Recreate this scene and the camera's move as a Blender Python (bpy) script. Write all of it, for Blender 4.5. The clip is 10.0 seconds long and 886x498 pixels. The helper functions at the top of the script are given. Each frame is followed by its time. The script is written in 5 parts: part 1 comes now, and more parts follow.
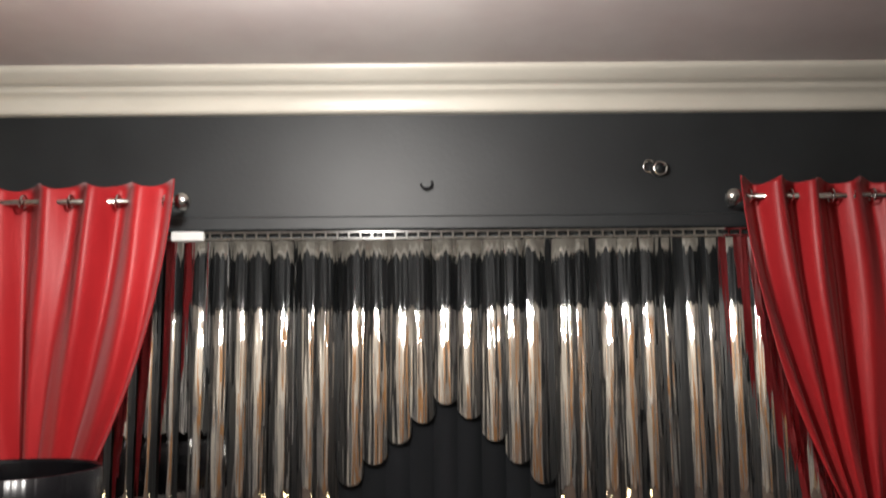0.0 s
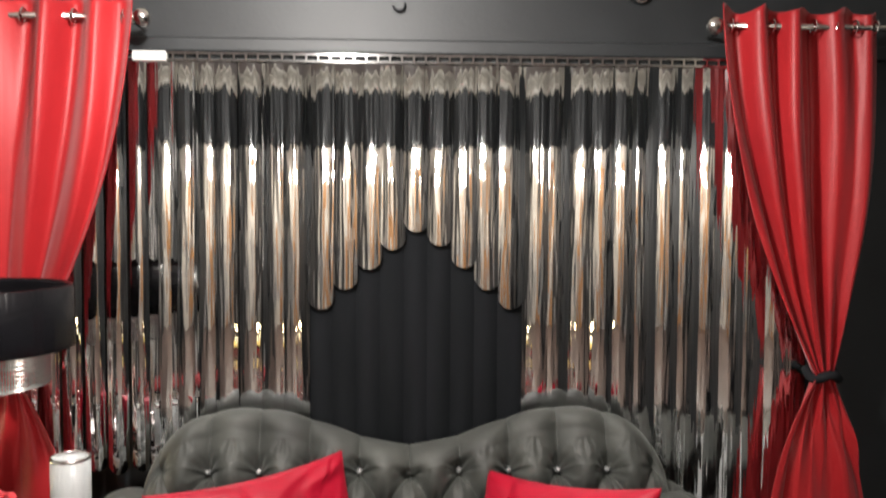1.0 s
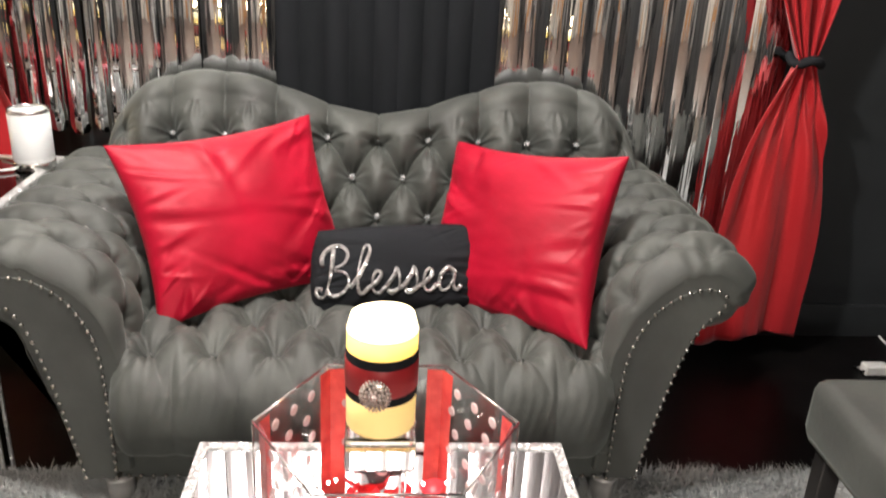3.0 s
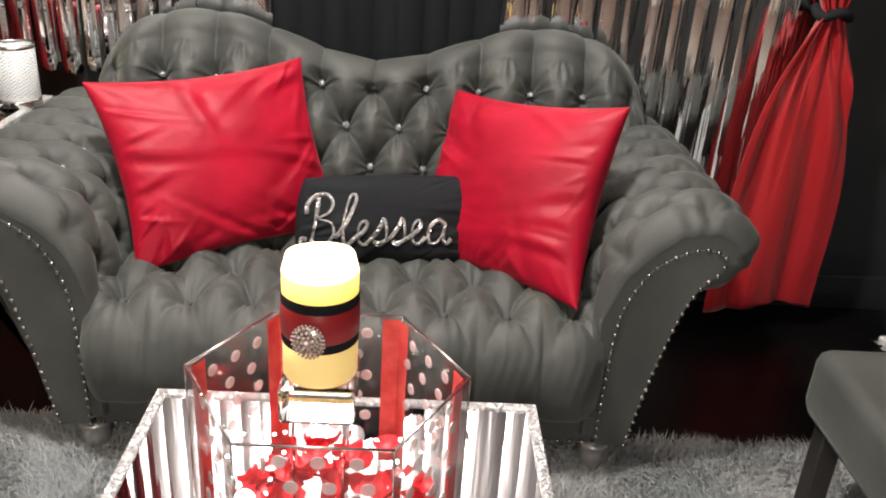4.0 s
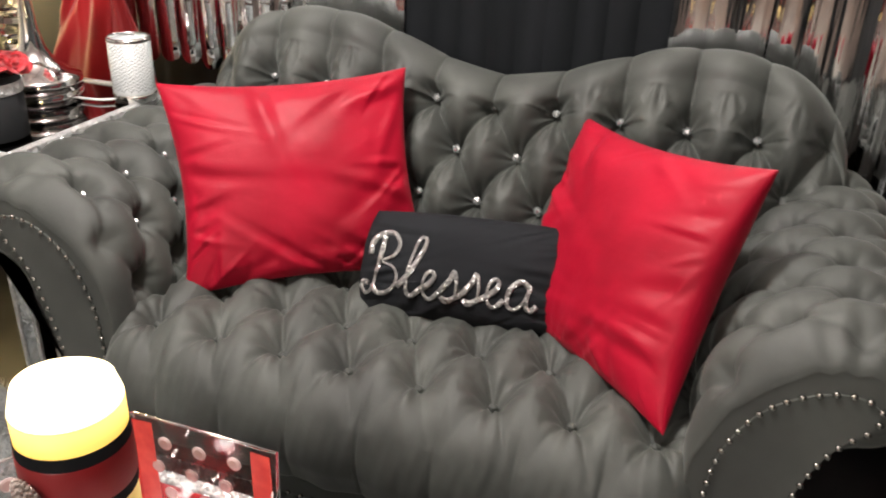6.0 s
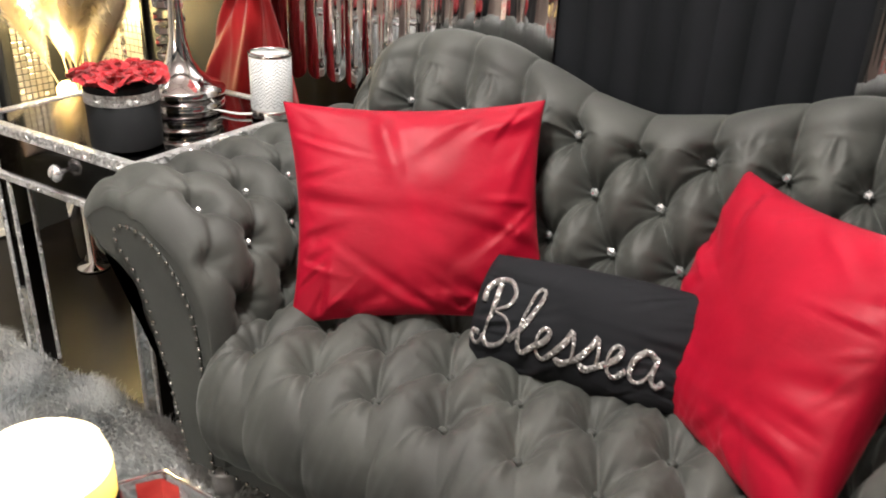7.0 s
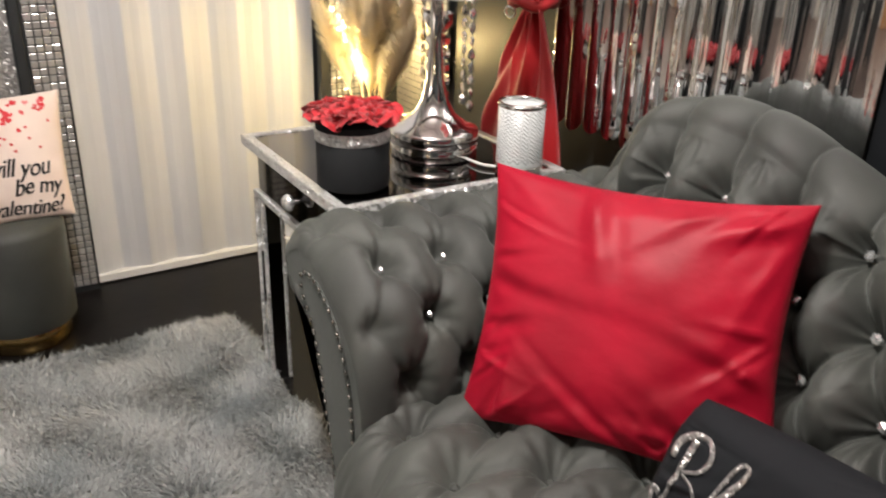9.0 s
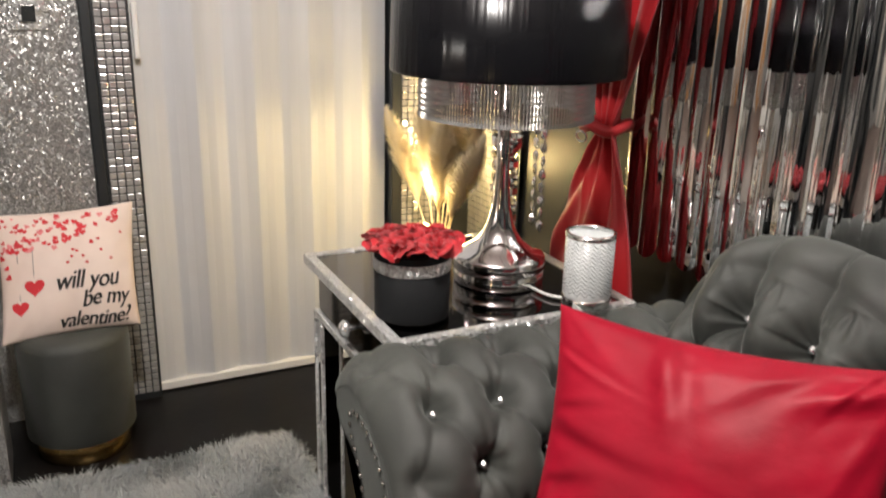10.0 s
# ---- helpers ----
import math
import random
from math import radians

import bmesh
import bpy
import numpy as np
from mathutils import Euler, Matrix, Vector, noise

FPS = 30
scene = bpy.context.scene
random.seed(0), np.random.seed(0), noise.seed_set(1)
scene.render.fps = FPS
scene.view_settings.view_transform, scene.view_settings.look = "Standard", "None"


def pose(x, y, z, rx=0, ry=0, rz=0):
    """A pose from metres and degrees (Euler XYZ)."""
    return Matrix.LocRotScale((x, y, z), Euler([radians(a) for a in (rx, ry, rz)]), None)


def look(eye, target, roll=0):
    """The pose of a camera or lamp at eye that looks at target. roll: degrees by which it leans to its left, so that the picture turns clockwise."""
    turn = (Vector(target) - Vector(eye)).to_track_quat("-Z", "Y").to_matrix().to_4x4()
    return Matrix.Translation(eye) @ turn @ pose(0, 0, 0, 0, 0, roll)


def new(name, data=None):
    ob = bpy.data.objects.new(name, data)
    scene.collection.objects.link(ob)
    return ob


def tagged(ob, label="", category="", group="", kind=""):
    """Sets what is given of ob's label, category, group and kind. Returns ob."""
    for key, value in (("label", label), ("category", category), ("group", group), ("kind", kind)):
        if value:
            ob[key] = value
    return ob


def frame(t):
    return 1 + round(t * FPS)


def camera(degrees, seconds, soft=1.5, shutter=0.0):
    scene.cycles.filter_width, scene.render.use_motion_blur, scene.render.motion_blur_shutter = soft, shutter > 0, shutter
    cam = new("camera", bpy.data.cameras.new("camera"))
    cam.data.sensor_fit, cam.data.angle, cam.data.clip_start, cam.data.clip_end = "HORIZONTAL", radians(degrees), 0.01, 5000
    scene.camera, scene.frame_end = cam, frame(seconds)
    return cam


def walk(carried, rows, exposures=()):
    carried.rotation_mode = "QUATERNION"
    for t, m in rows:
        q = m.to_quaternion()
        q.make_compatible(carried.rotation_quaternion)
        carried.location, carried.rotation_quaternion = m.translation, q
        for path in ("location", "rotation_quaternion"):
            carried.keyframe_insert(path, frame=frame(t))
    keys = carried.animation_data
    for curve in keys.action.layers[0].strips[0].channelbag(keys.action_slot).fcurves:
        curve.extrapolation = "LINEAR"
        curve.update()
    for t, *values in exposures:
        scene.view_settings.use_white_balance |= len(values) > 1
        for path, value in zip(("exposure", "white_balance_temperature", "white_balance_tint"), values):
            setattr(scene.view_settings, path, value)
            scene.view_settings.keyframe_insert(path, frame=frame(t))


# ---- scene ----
cam = camera(55.9, 10.0, 1.9, 0.4)
PATH = [
    (0, (0.121, -0.028, 1.504), (0.143, 1.954, 1.772), -0.6),
    (0.5, (0.122, -0.019, 1.48), (0.172, 1.978, 1.569), -0.1),
    (1, (0.122, -0.007, 1.45), (0.211, 1.989, 1.353), 0.3),
    (1.5, (0.13, -0.002, 1.398), (0.251, 1.978, 1.145), 1.2),
    (2, (0.133, 0.012, 1.371), (0.268, 1.957, 0.922), 1.9),
    (2.5, (0.129, 0.03, 1.336), (0.276, 1.925, 0.715), 2.6),
    (3, (0.14, 0.032, 1.311), (0.295, 1.881, 0.563), 3.0),
    (3.2, (0.149, 0.045, 1.301), (0.313, 1.873, 0.507), 3.0),
    (4.3, (0.312, 0.143, 1.249), (0.292, 1.954, 0.402), 3.6),
    (4.5, (0.352, 0.195, 1.254), (0.25, 1.994, 0.388), 3.0),
    (5, (0.426, 0.323, 1.25), (0.202, 2.11, 0.381), 3.1),
    (5.2, (0.463, 0.371, 1.253), (0.182, 2.150, 0.384), 3.1),
    (6.3, (0.64, 0.583, 1.248), (-0.064, 2.239, 0.374), 2.3),
    (6.5, (0.64, 0.604, 1.236), (-0.142, 2.235, 0.383), 2.6),
    (7, (0.625, 0.716, 1.228), (-0.312, 2.267, 0.381), 2.5),
    (7.5, (0.601, 0.844, 1.227), (-0.417, 2.337, 0.369), 3.6),
    (8, (0.617, 0.974, 1.217), (-0.575, 2.318, 0.337), 2.4),
    (8.5, (0.638, 1.063, 1.22), (-0.763, 2.193, 0.348), 1.8),
    (9, (0.632, 1.118, 1.231), (-0.917, 2.086, 0.415), 1.7),
    (9.5, (0.595, 1.161, 1.242), (-1.048, 2.047, 0.526), 1.7),
    (10, (0.56, 1.194, 1.279), (-1.148, 2.033, 0.663), 1.4),
]
walk(cam, [(t, look(eye, target, roll)) for t, eye, target, roll in PATH],
     [(0, -0.6), (0.5, -0.28), (1, 0.08), (2, 0.6), (3, 0.7), (4.5, 0.38), (6.5, 0.44), (8, 0.38), (9, 0.1), (10, -0.15)])

# ---- light ----
world = bpy.data.worlds.new("world")
scene.world = world
world.use_nodes = True
world.node_tree.nodes["Background"].inputs[0].default_value = (0.02, 0.02, 0.022, 1)
world.node_tree.nodes["Background"].inputs[1].default_value = 0.3


def lamp(name, kind, place, watts, colour, size=0.1, target=None):
    data = bpy.data.lights.new(name, kind)
    data.energy, data.color = watts, colour
    if kind == "AREA":
        data.shape, data.size = "DISK", size
    else:
        data.shadow_soft_size = size
    ob = new(name, data)
    ob.matrix_world = look(place, target) if target else pose(*place)
    return ob


CEILING = 2.41
LAMP_X, LAMP_Y = -0.14, 1.25
lamp("ceiling_lamp_light", "POINT", (LAMP_X, LAMP_Y, CEILING - 0.21), 128, (1.0, 0.965, 0.92), 0.07)
# two unseen lamps added in the next room for fill and bright blind reflections
lamp("added_rear_light", "POINT", (0.1, -2.6, CEILING - 0.5), 80, (1.0, 0.965, 0.92), 0.05)
lamp("added_hall_light", "POINT", (0.2, -4.5, CEILING - 0.6), 85, (1.0, 0.93, 0.83), 0.08)
lamp("corner_lamp_light", "POINT", (-1.55, 2.17, 0.71), 5.6, (1.0, 0.72, 0.30), 0.03)
# second warm light, added to brighten the corner tiles and plumes
lamp("corner_fill_light", "POINT", (-1.76, 2.41, 0.72), 6.5, (1.0, 0.72, 0.30), 0.03)
lamp("candle_light", "POINT", (0.148, 0.97, 0.885), 0.8, (1.0, 0.72, 0.35), 0.02)


# ---- materials ----
def material(name, colour, rough=0.5, metal=0.0, **more):
    m = bpy.data.materials.new(name)
    m.use_nodes = True
    b = m.node_tree.nodes["Principled BSDF"]
    b.inputs["Base Color"].default_value = (*colour, 1)
    b.inputs["Roughness"].default_value = rough
    b.inputs["Metallic"].default_value = metal
    for key, value in more.items():
        b.inputs[key.replace("_", " ")].default_value = value
    return m


def node(m, kind, **values):
    n = m.node_tree.nodes.new(kind)
    for key, value in values.items():
        n.inputs[key.replace("_", " ")].default_value = value
    return n


def wire(m, a, out, b, into):
    m.node_tree.links.new(a.outputs[out], b.inputs[into])


def bsdf(m):
    return m.node_tree.nodes["Principled BSDF"]


def coords(m, stretch=(1, 1, 1)):
    g = node(m, "ShaderNodeTexCoord")
    k = node(m, "ShaderNodeMapping")
    k.inputs["Scale"].default_value = stretch
    wire(m, g, "Object", k, "Vector")
    return k


def mottle(m, scale, low, high, stretch=(1, 1, 1), detail=4.0):
    """Colour that wanders between low and high over the surface."""
    k = coords(m, stretch)
    n = node(m, "ShaderNodeTexNoise", Scale=scale, Detail=detail)
    wire(m, k, "Vector", n, "Vector")
    r = node(m, "ShaderNodeValToRGB")
    r.color_ramp.elements[0].color, r.color_ramp.elements[1].color = (*low, 1), (*high, 1)
    r.color_ramp.elements[0].position, r.color_ramp.elements[1].position = 0.3, 0.7
    wire(m, n, "Fac", r, "Fac")
    wire(m, r, "Color", bsdf(m), "Base Color")
    return m


def bump(m, scale, strength, distance, stretch=(1, 1, 1), detail=3.0, fine=None):
    k = coords(m, stretch)
    n = node(m, "ShaderNodeTexNoise", Scale=scale, Detail=detail)
    wire(m, k, "Vector", n, "Vector")
    b = node(m, "ShaderNodeBump", Strength=strength, Distance=distance)
    wire(m, n, "Fac", b, "Height")
    if fine:
        n2 = node(m, "ShaderNodeTexNoise", Scale=fine, Detail=2.0)
        wire(m, k, "Vector", n2, "Vector")
        b2 = node(m, "ShaderNodeBump", Strength=strength * 0.6, Distance=distance * 0.2)
        wire(m, n2, "Fac", b2, "Height")
        wire(m, b, "Normal", b2, "Normal")
        b = b2
    wire(m, b, "Normal", bsdf(m), "Normal")
    return m


def glitter(name, colour, scale, spread, rough=0.22, metal=1.0, dark=0.3):
    """Small flakes, each turned its own way."""
    m = material(name, colour, rough, metal)
    k = coords(m)
    v = node(m, "ShaderNodeTexVoronoi", Scale=scale)
    wire(m, k, "Vector", v, "Vector")
    sub = node(m, "ShaderNodeVectorMath")
    sub.operation = "SUBTRACT"
    sub.inputs[1].default_value = (0.5, 0.5, 0.5)
    wire(m, v, "Color", sub, 0)
    mul = node(m, "ShaderNodeVectorMath")
    mul.operation = "SCALE"
    mul.inputs["Scale"].default_value = spread
    wire(m, sub, "Vector", mul, 0)
    g = node(m, "ShaderNodeNewGeometry")
    add = node(m, "ShaderNodeVectorMath")
    add.operation = "ADD"
    wire(m, g, "Normal", add, 0)
    wire(m, mul, "Vector", add, 1)
    norm = node(m, "ShaderNodeVectorMath")
    norm.operation = "NORMALIZE"
    wire(m, add, "Vector", norm, 0)
    wire(m, norm, "Vector", bsdf(m), "Normal")
    r = node(m, "ShaderNodeValToRGB")
    r.color_ramp.elements[0].color = (*(c * dark for c in colour), 1)
    r.color_ramp.elements[1].color = (*colour, 1)
    wire(m, v, "Distance", r, "Fac")
    wire(m, r, "Color", bsdf(m), "Base Color")
    return m


VELVET = material("grey_velvet", (0.032, 0.034, 0.031), 0.72, 0, Sheen_Weight=0.12, Sheen_Roughness=0.4, Sheen_Tint=(0.93, 1.0, 0.93, 1), Specular_IOR_Level=0.82)
mottle(VELVET, 5, (0.018, 0.020, 0.017), (0.047, 0.051, 0.044), detail=6.0)
bump(VELVET, 70, 0.16, 0.003, fine=900)
NAILHEAD = material("pewter_nailhead", (0.34, 0.325, 0.30), 0.22, 1.0)
RED_SATIN = material("red_velvet_cushion", (0.5, 0.008, 0.02), 0.50, 0, Sheen_Weight=0.25, Sheen_Roughness=0.35, Sheen_Tint=(1, 0.12, 0.16, 1), Specular_IOR_Level=0.22)
mottle(RED_SATIN, 5, (0.20, 0.001, 0.010), (0.34, 0.003, 0.020))
bump(RED_SATIN, 14, 0.22, 0.010, (1.0, 0.8, 1.6), 3.0, fine=600)
CURTAIN_RED = material("red_satin_curtain", (0.45, 0.012, 0.015), 0.46, 0, Specular_IOR_Level=0.36, Sheen_Weight=0.15)
mottle(CURTAIN_RED, 5, (0.27, 0.006, 0.010), (0.40, 0.011, 0.014), (1, 1, 0.2))
bump(CURTAIN_RED, 40, 0.25, 0.003, (1, 1, 0.1), fine=700)
BLACK_CLOTH = material("black_cloth", (0.009, 0.010, 0.012), 0.85, 0, Specular_IOR_Level=0.2)
bump(BLACK_CLOTH, 600, 0.3, 0.001)
BLACK_VANE = material("black_fabric_vane", (0.006, 0.007, 0.008), 0.8, 0, Specular_IOR_Level=0.15)
mottle(BLACK_VANE, 12, (0.004, 0.005, 0.006), (0.009, 0.010, 0.012), (1, 1, 0.1))
BLACK_WALL = material("black_wall_paint", (0.015, 0.017, 0.019), 0.5)
mottle(BLACK_WALL, 4, (0.012, 0.014, 0.0155), (0.019, 0.022, 0.024))
bump(BLACK_WALL, 60, 0.25, 0.002, fine=350)
CREAM = material("cream_gloss_paint", (0.72, 0.68, 0.6), 0.35)
mottle(CREAM, 7, (0.56, 0.52, 0.45), (0.66, 0.62, 0.54), (0.3, 1, 1))
CEIL = material("ceiling_paint", (0.62, 0.55, 0.53), 0.6)
mottle(CEIL, 3, (0.58, 0.5, 0.49), (0.68, 0.62, 0.6))
bump(CEIL, 120, 0.2, 0.002)
HALL = material("hall_wall_paint", (0.6, 0.42, 0.27), 0.6)
mottle(HALL, 3, (0.44, 0.40, 0.35), (0.60, 0.56, 0.50))
MIRROR = material("mirror_vane", (0.70, 0.705, 0.71), 0.03, 1.0)
bump(MIRROR, 80, 0.6, 0.0028, (1, 1, 0.05), 1.0)
PLATE = material("mirror_plate", (0.62, 0.63, 0.64), 0.02, 1.0)
DARK_PLATE = material("dark_mirror_plate", (0.16, 0.15, 0.15), 0.05, 1.0)
CHROME = material("chrome", (0.75, 0.74, 0.73), 0.08, 1.0)
bump(CHROME, 90, 0.05, 0.001)
NAIL = material("nickel_nail", (0.62, 0.6, 0.57), 0.18, 1.0)
BRASS = material("brass", (0.78, 0.52, 0.2), 0.22, 1.0)
mottle(BRASS, 30, (0.7, 0.45, 0.16), (0.82, 0.57, 0.24))
GLITTER = glitter("silver_glitter", (0.82, 0.82, 0.81), 260, 1.4, 0.28, 0.4, 0.4)
GLITTER_INK = glitter("silver_glitter_print", (0.66, 0.645, 0.63), 420, 1.1, 0.28, 0.7)
GLITTER_WALL = glitter("silver_glitter_wall", (0.55, 0.54, 0.52), 230, 0.8, 0.32, 0.5)
CRYSTAL = material("crystal", (1.0, 1.0, 1.0), 0.08, 0.8)
GLASS = material("clear_glass", (0.97, 0.98, 0.98), 0.01, 0, Transmission_Weight=1.0, IOR=1.45)
ACRYLIC = material("clear_acrylic", (0.97, 0.97, 0.97), 0.02)
see = node(ACRYLIC, "ShaderNodeBsdfTransparent", Color=(0.97, 0.97, 0.97, 1))
shine = node(ACRYLIC, "ShaderNodeBsdfGlossy", Roughness=0.03)
fres = node(ACRYLIC, "ShaderNodeLayerWeight", Blend=0.12)
mixer = node(ACRYLIC, "ShaderNodeMixShader")
half = node(ACRYLIC, "ShaderNodeMath")
half.operation = "MULTIPLY"
half.inputs[1].default_value = 0.55
wire(ACRYLIC, fres, "Facing", half, 0)
wire(ACRYLIC, half, "Value", mixer, 0)
wire(ACRYLIC, see, "BSDF", mixer, 1)
wire(ACRYLIC, shine, "BSDF", mixer, 2)
wire(ACRYLIC, mixer, "Shader", ACRYLIC.node_tree.nodes["Material Output"], "Surface")
FLOOR_BLACK = material("black_floor", (0.004, 0.004, 0.004), 0.3, 0, Specular_IOR_Level=0.14)
mottle(FLOOR_BLACK, 6, (0.0025, 0.0024, 0.0024), (0.006, 0.005, 0.005))
bump(FLOOR_BLACK, 20, 0.1, 0.003)
WHITE_VINYL = material("white_vinyl", (0.66, 0.65, 0.65), 0.4)
mottle(WHITE_VINYL, 8, (0.47, 0.485, 0.51), (0.60, 0.61, 0.625), (1, 1, 0.08))
WHITE_TRIM = material("white_plastic", (0.7, 0.7, 0.68), 0.4)


# ---- mesh helpers ----
def thing(name, label, category, place=(0, 0, 0), group="", kind=""):
    ob = new(name)
    ob.location = place
    ob.empty_display_size = 0.1
    return tagged(ob, label, category, group, kind)


def world_place(ob):
    m = Matrix.Translation(ob.location)
    return world_place(ob.parent) @ ob.matrix_parent_inverse @ m @ ob.rotation_euler.to_matrix().to_4x4() if ob.parent else m @ ob.rotation_euler.to_matrix().to_4x4()


def part(name, data, mat, parent=None, label="", place=None, smooth=True):
    """Links a mesh or bmesh, in world coordinates, as one object under its thing. place: a pose of its own for a shared mesh."""
    if isinstance(data, bmesh.types.BMesh):
        me = bpy.data.meshes.new(name)
        data.normal_update()
        data.to_mesh(me)
        data.free()
    else:
        me = data
    if mat and not me.materials:
        me.materials.append(mat)
    if smooth and me.polygons:
        me.polygons.foreach_set("use_smooth", [True] * len(me.polygons))
    ob = new(name, me)
    if parent:
        ob.parent = parent
        ob.matrix_parent_inverse = world_place(parent).inverted()
    if place is not None:
        ob.matrix_basis = place
    if label:
        tagged(ob, label)
    return ob


def flat(name, data, mat, parent=None, label="", place=None):
    return part(name, data, mat, parent, label, place, False)


def box(x0, x1, y0, y1, z0, z1, bevel=0.0, bm=None):
    own = bmesh.new()
    bmesh.ops.create_cube(own, size=1, matrix=Matrix.LocRotScale(((x0 + x1) / 2, (y0 + y1) / 2, (z0 + z1) / 2), None, (x1 - x0, y1 - y0, z1 - z0)))
    if bevel:
        bmesh.ops.bevel(own, geom=own.edges[:], offset=bevel, segments=2, affect="EDGES", profile=0.5)
    if bm is None:
        return own
    me = bpy.data.meshes.new("tmp")
    own.to_mesh(me)
    own.free()
    bm.from_mesh(me)
    bpy.data.meshes.remove(me)
    return bm


def grid(points, close_u=False, close_v=False, name="grid"):
    """A sheet from an array (rows, columns, 3)."""
    p = np.asarray(points, float)
    r, c = p.shape[:2]
    i, j = np.meshgrid(np.arange(r if close_u else r - 1), np.arange(c if close_v else c - 1), indexing="ij")
    i2, j2 = (i + 1) % r, (j + 1) % c
    faces = np.stack([i * c + j, i * c + j2, i2 * c + j2, i2 * c + j], -1).reshape(-1, 4)
    me = bpy.data.meshes.new(name)
    me.from_pydata(p.reshape(-1, 3).tolist(), [], faces.tolist())
    me.update()
    return me


def turned(profile, x=0, y=0, z=0, n=40, caps=True):
    """A body of revolution from (radius, height) pairs."""
    bm = bmesh.new()
    rings = []
    for r, h in profile:
        rings.append([bm.verts.new((x + r * math.cos(2 * math.pi * k / n), y + r * math.sin(2 * math.pi * k / n), z + h)) for k in range(n)])
    for a, b in zip(rings, rings[1:]):
        for k in range(n):
            bm.faces.new((a[k], a[(k + 1) % n], b[(k + 1) % n], b[k]))
    if caps:
        bm.faces.new(rings[0][::-1])
        bm.faces.new(rings[-1])
    return bm


def tube(points, radius, n=8, closed=False, flatten=1.0, up=None):
    """A rod along points; radius may be one number or one a point."""
    pts = [Vector(p) for p in points]
    bm = bmesh.new()
    rings = []
    for k, p in enumerate(pts):
        a, b = (pts[k - 1], pts[(k + 1) % len(pts)]) if closed else (pts[max(k - 1, 0)], pts[min(k + 1, len(pts) - 1)])
        d = (b - a).normalized()
        side = d.cross(up or (Vector((0, 0, 1)) if abs(d.z) < 0.95 else Vector((0, 1, 0)))).normalized()
        over = side.cross(d)
        r = radius[k] if isinstance(radius, (list, tuple)) else radius
        rings.append([bm.verts.new(p + side * r * math.cos(2 * math.pi * q / n) + over * r * flatten * math.sin(2 * math.pi * q / n)) for q in range(n)])
    pairs = list(zip(rings, rings[1:])) + ([(rings[-1], rings[0])] if closed else [])
    for a, b in pairs:
        for q in range(n):
            bm.faces.new((a[q], a[(q + 1) % n], b[(q + 1) % n], b[q]))
    if not closed:
        bm.faces.new(rings[0][::-1])
        bm.faces.new(rings[-1])
    return bm


def smooth_line(points, n):
    """n points at even steps along a Catmull-Rom line through points."""
    p = np.asarray(points, float)
    q = np.vstack([2 * p[0] - p[1], p, 2 * p[-1] - p[-2]])
    out = []
    for k in range(len(p) - 1):
        a, b, c, d = q[k:k + 4]
        for t in np.linspace(0, 1, 24, endpoint=False):
            out.append(0.5 * (2 * b + (c - a) * t + (2 * a - 5 * b + 4 * c - d) * t * t + (3 * b - a - 3 * c + d) * t ** 3))
    out = np.array(out + [p[-1]])
    s = np.concatenate([[0], np.cumsum(np.linalg.norm(np.diff(out, axis=0), axis=1))])
    u = np.linspace(0, s[-1], n)
    return np.stack([np.interp(u, s, out[:, k]) for k in range(out.shape[1])], 1)


def wrinkle(p, scale, seed=0.0):
    return noise.noise(Vector((p[0] * scale + seed, p[1] * scale - seed, p[2] * scale + 0.37 * seed)))


# ---- room ----
WALL_Y = 2.55
LEFT_X, RIGHT_X, FRONT_Y = -1.97, 1.95, -1.1
room = dict(kind="structure")
tagged(flat("floor", box(LEFT_X - 0.15, RIGHT_X + 0.15, -5.4, WALL_Y + 0.15, -0.1, 0), FLOOR_BLACK), "glossy black floor under the rug", "floor", **room)
tagged(flat("ceiling", box(LEFT_X - 0.15, RIGHT_X + 0.15, -5.4, WALL_Y + 0.15, CEILING, CEILING + 0.1), CEIL), "pale painted ceiling with a faint pink cast", "ceiling", **room)
tagged(flat("wall_north", box(LEFT_X - 0.15, RIGHT_X + 0.15, WALL_Y, WALL_Y + 0.15, 0, CEILING), BLACK_WALL), "black painted wall behind the blinds", "wall", **room)
tagged(flat("wall_east", box(RIGHT_X, RIGHT_X + 0.15, -5.4, WALL_Y, 0, CEILING), BLACK_WALL), "plain black painted wall", "wall", **room)
bm = box(LEFT_X - 0.15, LEFT_X, -5.4, 1.42, 0, CEILING)
box(LEFT_X - 0.15, LEFT_X, 2.24, WALL_Y, 0, CEILING, 0, bm)
box(LEFT_X - 0.15, LEFT_X, 1.42, 2.24, 2.05, CEILING, 0, bm)
box(LEFT_X - 0.30, LEFT_X - 0.15, 1.3, 2.4, 0, CEILING, 0, bm)
tagged(flat("wall_west", bm, BLACK_WALL), "black painted wall with a doorway", "wall", **room)
bm = box(LEFT_X - 0.15, -1.75, FRONT_Y - 0.12, FRONT_Y, 0, CEILING)
box(1.75, RIGHT_X + 0.15, FRONT_Y - 0.12, FRONT_Y, 0, CEILING, 0, bm)
box(-1.75, 1.75, FRONT_Y - 0.12, FRONT_Y, 1.89, CEILING, 0, bm)
tagged(flat("wall_south", bm, BLACK_WALL), "black painted wall with a wide opening", "wall", **room)
tagged(flat("hall_wall", box(LEFT_X - 0.15, RIGHT_X + 0.15, -5.5, -5.4, 0, CEILING), HALL), "warm beige wall of the next room", "wall", **room)

